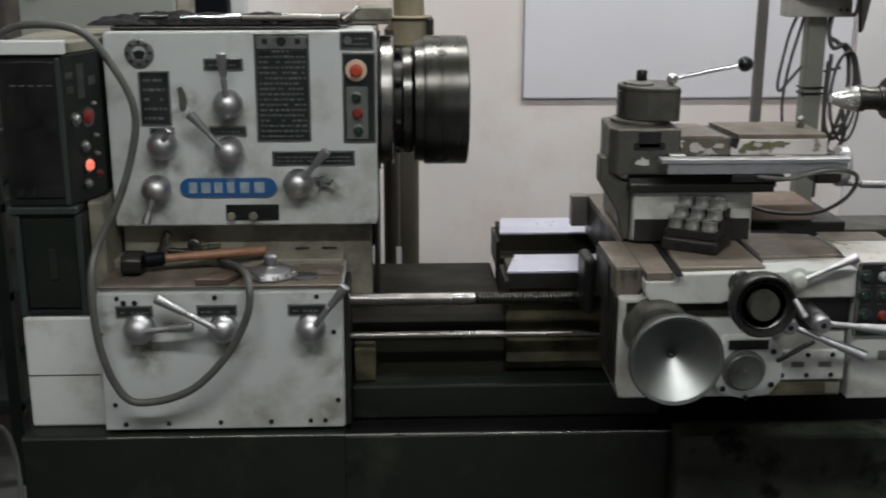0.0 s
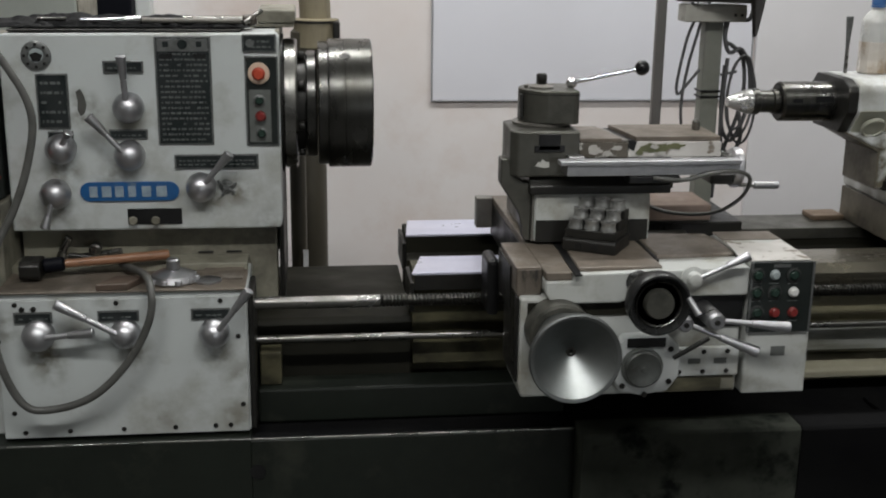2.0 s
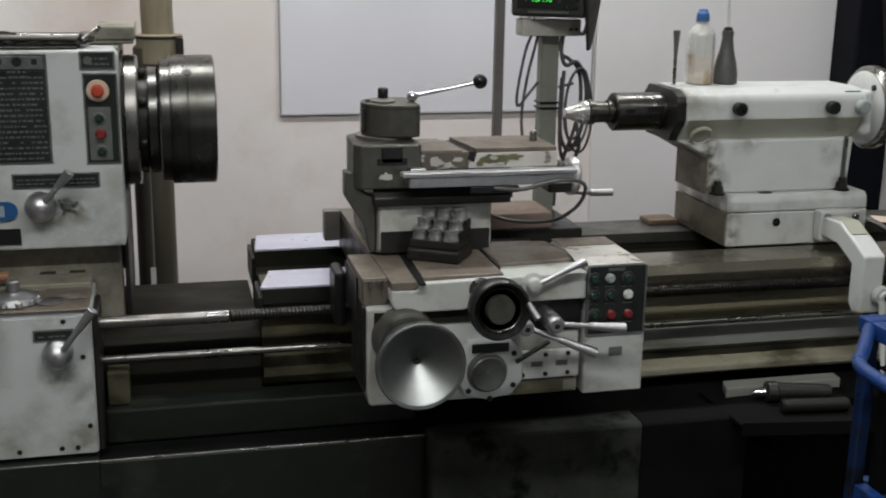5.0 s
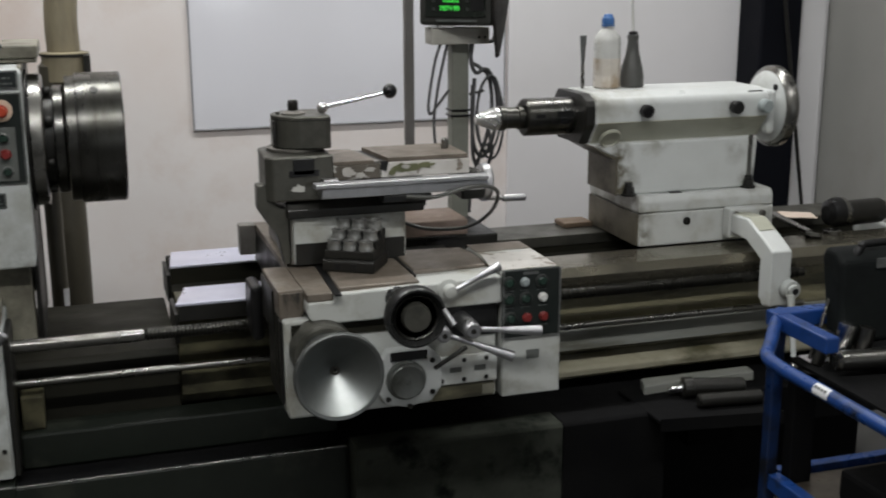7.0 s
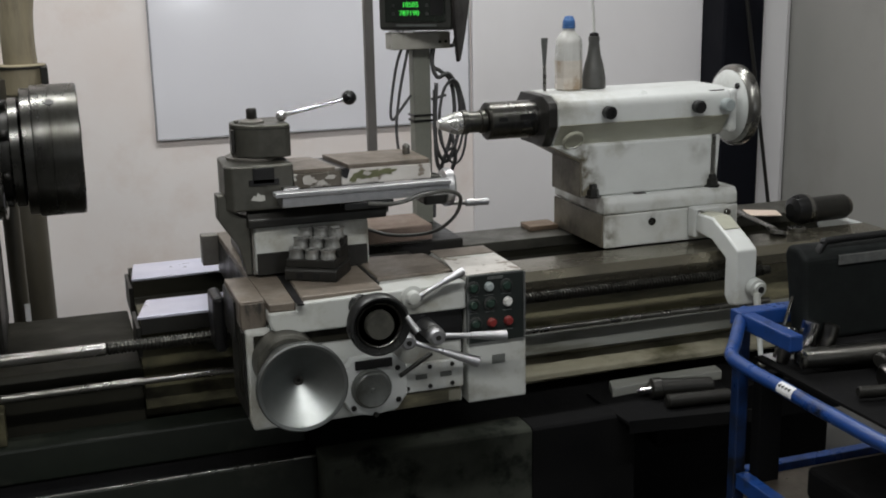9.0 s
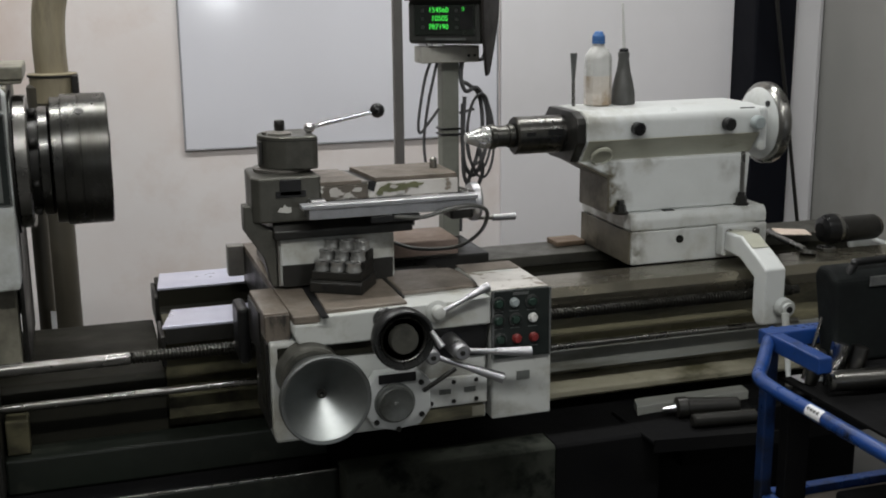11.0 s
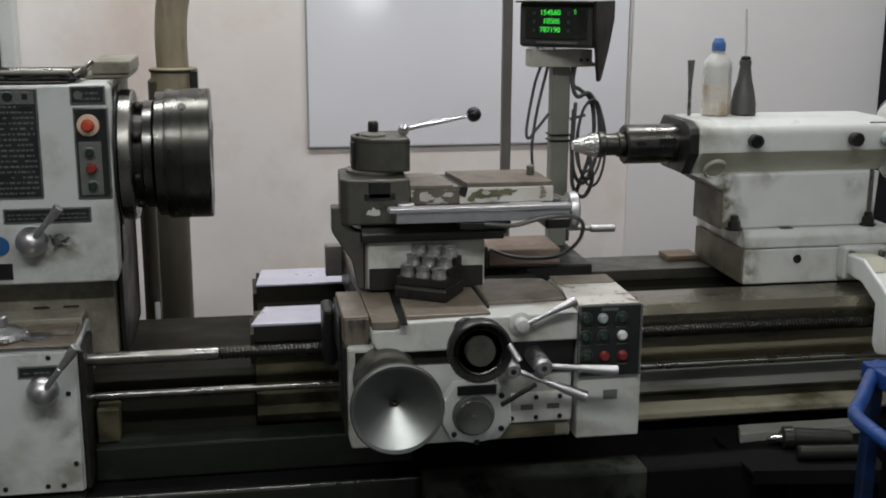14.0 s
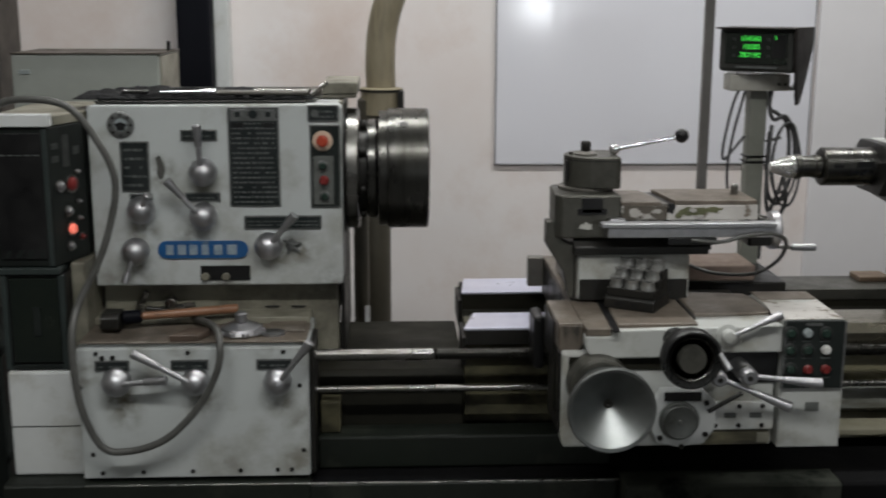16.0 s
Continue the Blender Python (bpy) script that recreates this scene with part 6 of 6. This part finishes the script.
# ---------------------------------------------------------------- loose things on the tail end of the bed
t = thing("round_stock", (2.2, 2.64, 0.80), "short dark steel cylinder lying on the bed", "cylinder")
part("body", rod((2.18, 2.69, 0.8345), (2.318, 2.70, 0.8345), 0.037, seg=28), IRON, t)
part("flange", rod((2.318, 2.70, 0.8345), (2.326, 2.7005, 0.8345), 0.030, seg=28), GRIMY, t)
part("head", turn((2.118, 2.686, 0.841), (1, 0.07, 0), [(0, 0.020), (0.010, 0.036), (0.030, 0.0435), (0.055, 0.0435), (0.062, 0.038)], 28), BLACK, t, "larger rounded dark head")
part("rim", turn((2.163, 2.689, 0.841), (1, 0.07, 0), [(0, 0.0438), (0.006, 0.0442), (0.012, 0.0438)], 28), STEEL, t, "worn bright rim")
t = thing("spanner", (2.0, 2.66, 0.797), "long steel ring spanner lying on the bed", "spanner")
part("shaft", rod((2.06, 2.86, 0.806), (2.022, 2.62, 0.806), 0.009), STEEL, t)
part("ring", turn((2.017, 2.597, 0.8005), (0.2, 0.1, 1), [(0, 0.024), (0.008, 0.024), (0.010, 0.014), (0, 0.013)], 20), STEEL, t)
solo("paper", prism("z", [(2.085, 2.84), (2.175, 2.80), (2.20, 2.87), (2.115, 2.92)], 0.796, 0.799), mat("cream_card", (0.62, 0.52, 0.44), (0.55, 0.45, 0.37), 0.7, scale=20), "flat piece of cream card on the bed", "card", (2.145, 2.86, 0.796))
solo("steel_ring", turn((2.095, 2.62, 0.7965), (0, 0, 1), [(0, 0.026), (0.010, 0.026), (0.011, 0.024), (0.011, 0.016), (0.0, 0.015)], 24), STEEL, "worn steel ring on the bed", "ring", (2.095, 2.62, 0.797))

# tray with tools hanging under the bed
t = thing("tool_tray", (1.5, 2.3, 0.42), "dark tray with tools under the bed", "tray")
part("tray_plate", prism("z", [(1.37, 2.245), (1.68, 2.20), (1.74, 2.475), (1.365, 2.475)], 0.4535, 0.464, 0.003), NEARBLACK, t)
part("tray_lip", prism("z", [(1.365, 2.239), (1.68, 2.194), (1.68, 2.199), (1.366, 2.244)], 0.440, 0.474, 0.001), NEARBLACK, t)
part("support", box(1.50, 1.64, 2.34, 2.396, 0.34, 0.453, 0.006), NEARBLACK, t)
t = thing("drill_sleeve", (1.55, 2.36, 0.464), "dark taper sleeve with a bright tip in the tray", "sleeve")
part("body", rod((1.505, 2.375, 0.490), (1.66, 2.345, 0.488), 0.025, 0.021, seg=24), IRON, t)
part("tip", rod((1.462, 2.384, 0.486), (1.500, 2.376, 0.489), 0.004, 0.013, seg=20), BRIGHT, t, "bright conical tip")
part("ring", turn((1.496, 2.377, 0.4895), (1, -0.19, 0), [(0, 0.018), (0.004, 0.027), (0.026, 0.028), (0.030, 0.024)], 24), IRON, t)
solo("mandrel", rod((1.50, 2.30, 0.482), (1.67, 2.28, 0.482), 0.018, seg=24), IRON, "dark steel mandrel in the tray", "mandrel", (1.58, 2.29, 0.464))
solo("grey_plate", prism("z", [(1.428, 2.470), (1.408, 2.412), (1.46, 2.418), (1.74, 2.425), (1.745, 2.470)], 0.4645, 0.490, 0.003), GREYBAND, "pale grey steel plate lying in the tray", "plate", (1.58, 2.45, 0.464))

# ---------------------------------------------------------------- blue tool cart
# The cart and its load are laid out at 7/6 of their size and then shrunk about one point.
BEFORE_CART = set(scene.objects)
t = thing("tool_cart", (1.8, 1.75, 0), "blue tubular tool cart loaded with tools", "cart")
part("handle_bar", tube([(1.60, 2.13, 0.752), (1.555, 2.08, 0.745), (1.49, 2.00, 0.73), (1.447, 1.945, 0.722), (1.437, 1.87, 0.72), (1.436, 1.75, 0.72), (1.435, 1.6, 0.72), (1.437, 1.42, 0.722), (1.47, 1.34, 0.73), (1.56, 1.32, 0.74)], 0.0150, 14), BLUE, t, "bent blue handle tube")
arc = [(1.4352 + 0.0157 * math.cos(radians(a)), 0.72 + 0.0157 * math.sin(radians(a))) for a in range(95, 196, 10)]
arc += [(1.4352 + 0.0149 * math.cos(radians(a)), 0.72 + 0.0149 * math.sin(radians(a))) for a in range(195, 94, -10)]
st = part("bar_sticker", prism("y", arc, 1.700, 1.748), STICKER, t, "white sticker on the tube")
for k in range(4):
    c = Vector((1.4352 + 0.0158 * math.cos(radians(130)), 1.708 + 0.010 * k, 0.72 + 0.0158 * math.sin(radians(130))))
    part("print", box(c.x - 0.004, c.x + 0.004, c.y, c.y + 0.004, c.z - 0.004, c.z + 0.001, 0), DIALGREY, st)
part("top_rail", box(1.56, 2.30, 2.085, 2.13, 0.728, 0.765, 0.004), BLUE, t)
part("top_rail", box(1.56, 2.30, 1.30, 1.345, 0.728, 0.765, 0.004), BLUE, t)
part("side_rail", box(1.56, 1.595, 1.90, 2.084, 0.728, 0.765, 0.004), BLUE, t)
part("top_shelf", box(1.596, 2.30, 1.346, 2.084, 0.65, 0.658, 0.002), NEARBLACK, t, "near-black upper shelf")
for px, py in ((1.562, 2.088), (1.562, 1.305), (2.262, 2.088), (2.262, 1.305)):
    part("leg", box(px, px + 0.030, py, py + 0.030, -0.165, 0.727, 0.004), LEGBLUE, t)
    part("castor", rod((px + 0.003, py + 0.018, -0.206), (px + 0.033, py + 0.018, -0.206), 0.0525, seg=20), BLACK, t, "black castor wheel")
part("inner_leg", box(1.60, 1.66, 2.05, 2.084, -0.15, 0.619, 0.003), NEARBLACK, t, "dark inner leg plate")
part("lower_rail", box(1.599, 2.30, 2.09, 2.12, 0.33, 0.37, 0.003), BLUE, t)
part("lower_rail", box(1.565, 1.597, 1.342, 2.086, 0.33, 0.37, 0.003), BLUE, t)
part("lower_shelf", box(1.598, 2.298, 1.342, 2.088, 0.345, 0.353, 0.002), GRIMY, t, "dusty lower shelf")

t = thing("plastic_case", (2.0, 2.04, 0.659), "black plastic tool case standing open on the cart", "case")
part("shell", prism("x", [(2.01, 0.70), (2.06, 0.70), (2.10, 0.893), (2.09, 0.915), (2.05, 0.915), (2.02, 0.893)], 1.677, 2.26, 0.012, seg=3), mat("case_plastic", (0.006, 0.008, 0.0075), (0.004, 0.005, 0.005), 0.7, scale=12, fine=160, bump=0.08, spec=0.18), t)
part("foot", box(1.72, 2.24, 1.98, 2.07, 0.659, 0.6995, 0.008), BLACK, t)
part("rim", tube([(1.71, 2.040, 0.86), (1.735, 2.040, 0.917), (1.78, 2.040, 0.928), (2.10, 2.040, 0.928), (2.20, 2.040, 0.918), (2.24, 2.040, 0.87)], 0.009), BLACK, t)
part("label_strip", box(1.765, 2.19, 2.014, 2.0185, 0.874, 0.898, 0.002), LIGHTPLATE, t, "pale grey strip along the top edge")
for k, (x0, y0, x1, y1, z, r, m, nm, lb) in enumerate((
        (1.622, 1.945, 1.95, 1.90, 0.693, 0.023, STEEL, "steel_bar", "oily round steel bar on the cart"),
        (1.72, 1.80, 2.0, 1.76, 0.686, 0.027, CHUCK, "steel_bar", "oily round steel bar on the cart"),
        (1.70, 1.66, 1.98, 1.64, 0.681, 0.022, STEEL, "steel_bar", "oily round steel bar on the cart"),
        (1.70, 1.54, 2.0, 1.50, 0.685, 0.026, CHUCK, "steel_bar", "oily round steel bar on the cart"))):
    solo(nm, rod((x0, y0, z), (x1, y1, z), r, seg=20), m, lb, "bar", (x0, y0, z - r), "bars on the cart")
for k, (x0, y0, h, r) in enumerate(((1.665, 2.00, 0.04, 0.020), (1.71, 1.985, 0.03, 0.019), (1.63, 2.02, 0.02, 0.016))):
    solo("socket", turn((x0, y0, 0.6585), (0.25, 0, 1), [(0, r * 0.8), (0.02, r), (h + 0.06, r), (h + 0.064, r * 0.6)], 18), CHUCK if k else BRIGHT, "dark steel socket standing on the cart", "socket", (x0, y0, 0.6585), "sockets on the cart")
TOOLS = [(1.63, 1.76, 0.14, -0.03, 0.018, IRON), (1.64, 1.60, 0.19, 0.06, 0.024, IRON), (1.62, 1.50, 0.13, -0.03, 0.021, GRIMY), (1.78, 1.88, 0.15, 0.05, 0.026, IRON), (1.85, 1.70, 0.14, -0.08, 0.030, IRON), (1.75, 1.68, 0.09, 0.06, 0.017, CHUCK), (1.66, 1.43, 0.20, 0.05, 0.022, IRON)]
for tx, ty, dx, dy, r, tm in TOOLS:
    z = 0.6585 + r * 1.12
    a, b = Vector((tx, ty, z)), Vector((tx + dx, ty + dy, z))
    tl = thing("shank_tool", (tx, ty, 0.6585), "dark oily steel tool with a shouldered shank on the cart", "tool", "tools on the cart")
    part("shank", rod(a, a.lerp(b, 0.6), r * 0.72, seg=18), tm, tl)
    part("shoulder", rod(a.lerp(b, 0.6), a.lerp(b, 0.72), r * 1.1, seg=20), tm, tl)
    part("nose", rod(a.lerp(b, 0.72), b, r * 0.85, r * 0.5, seg=18), GRIMY, tl)
solo("scriber", rod((1.63, 2.05, 0.662), (1.68, 2.06, 0.80), 0.004), STEEL, "thin steel scriber standing on the cart", "scriber", (1.66, 2.05, 0.63))
solo("paper", box(1.62, 1.68, 2.03, 2.08, 0.6585, 0.661, 0.001), STICKER, "crumpled pale paper on the cart", "paper", (1.65, 2.05, 0.6585))
solo("cart_box", box(1.66, 1.95, 1.50, 1.95, 0.3535, 0.43, 0.012), NEARBLACK, "dark box on the lower cart shelf", "box", (1.8, 1.7, 0.3535))

CART_POINT, CART_SIZE = Vector((0.11, -0.06, 1.55)), 0.857
for ob in scene.objects:
    if ob not in BEFORE_CART and ob.parent is None:
        ob.location = CART_POINT + (ob.location - CART_POINT) * CART_SIZE
        ob.scale = (CART_SIZE,) * 3
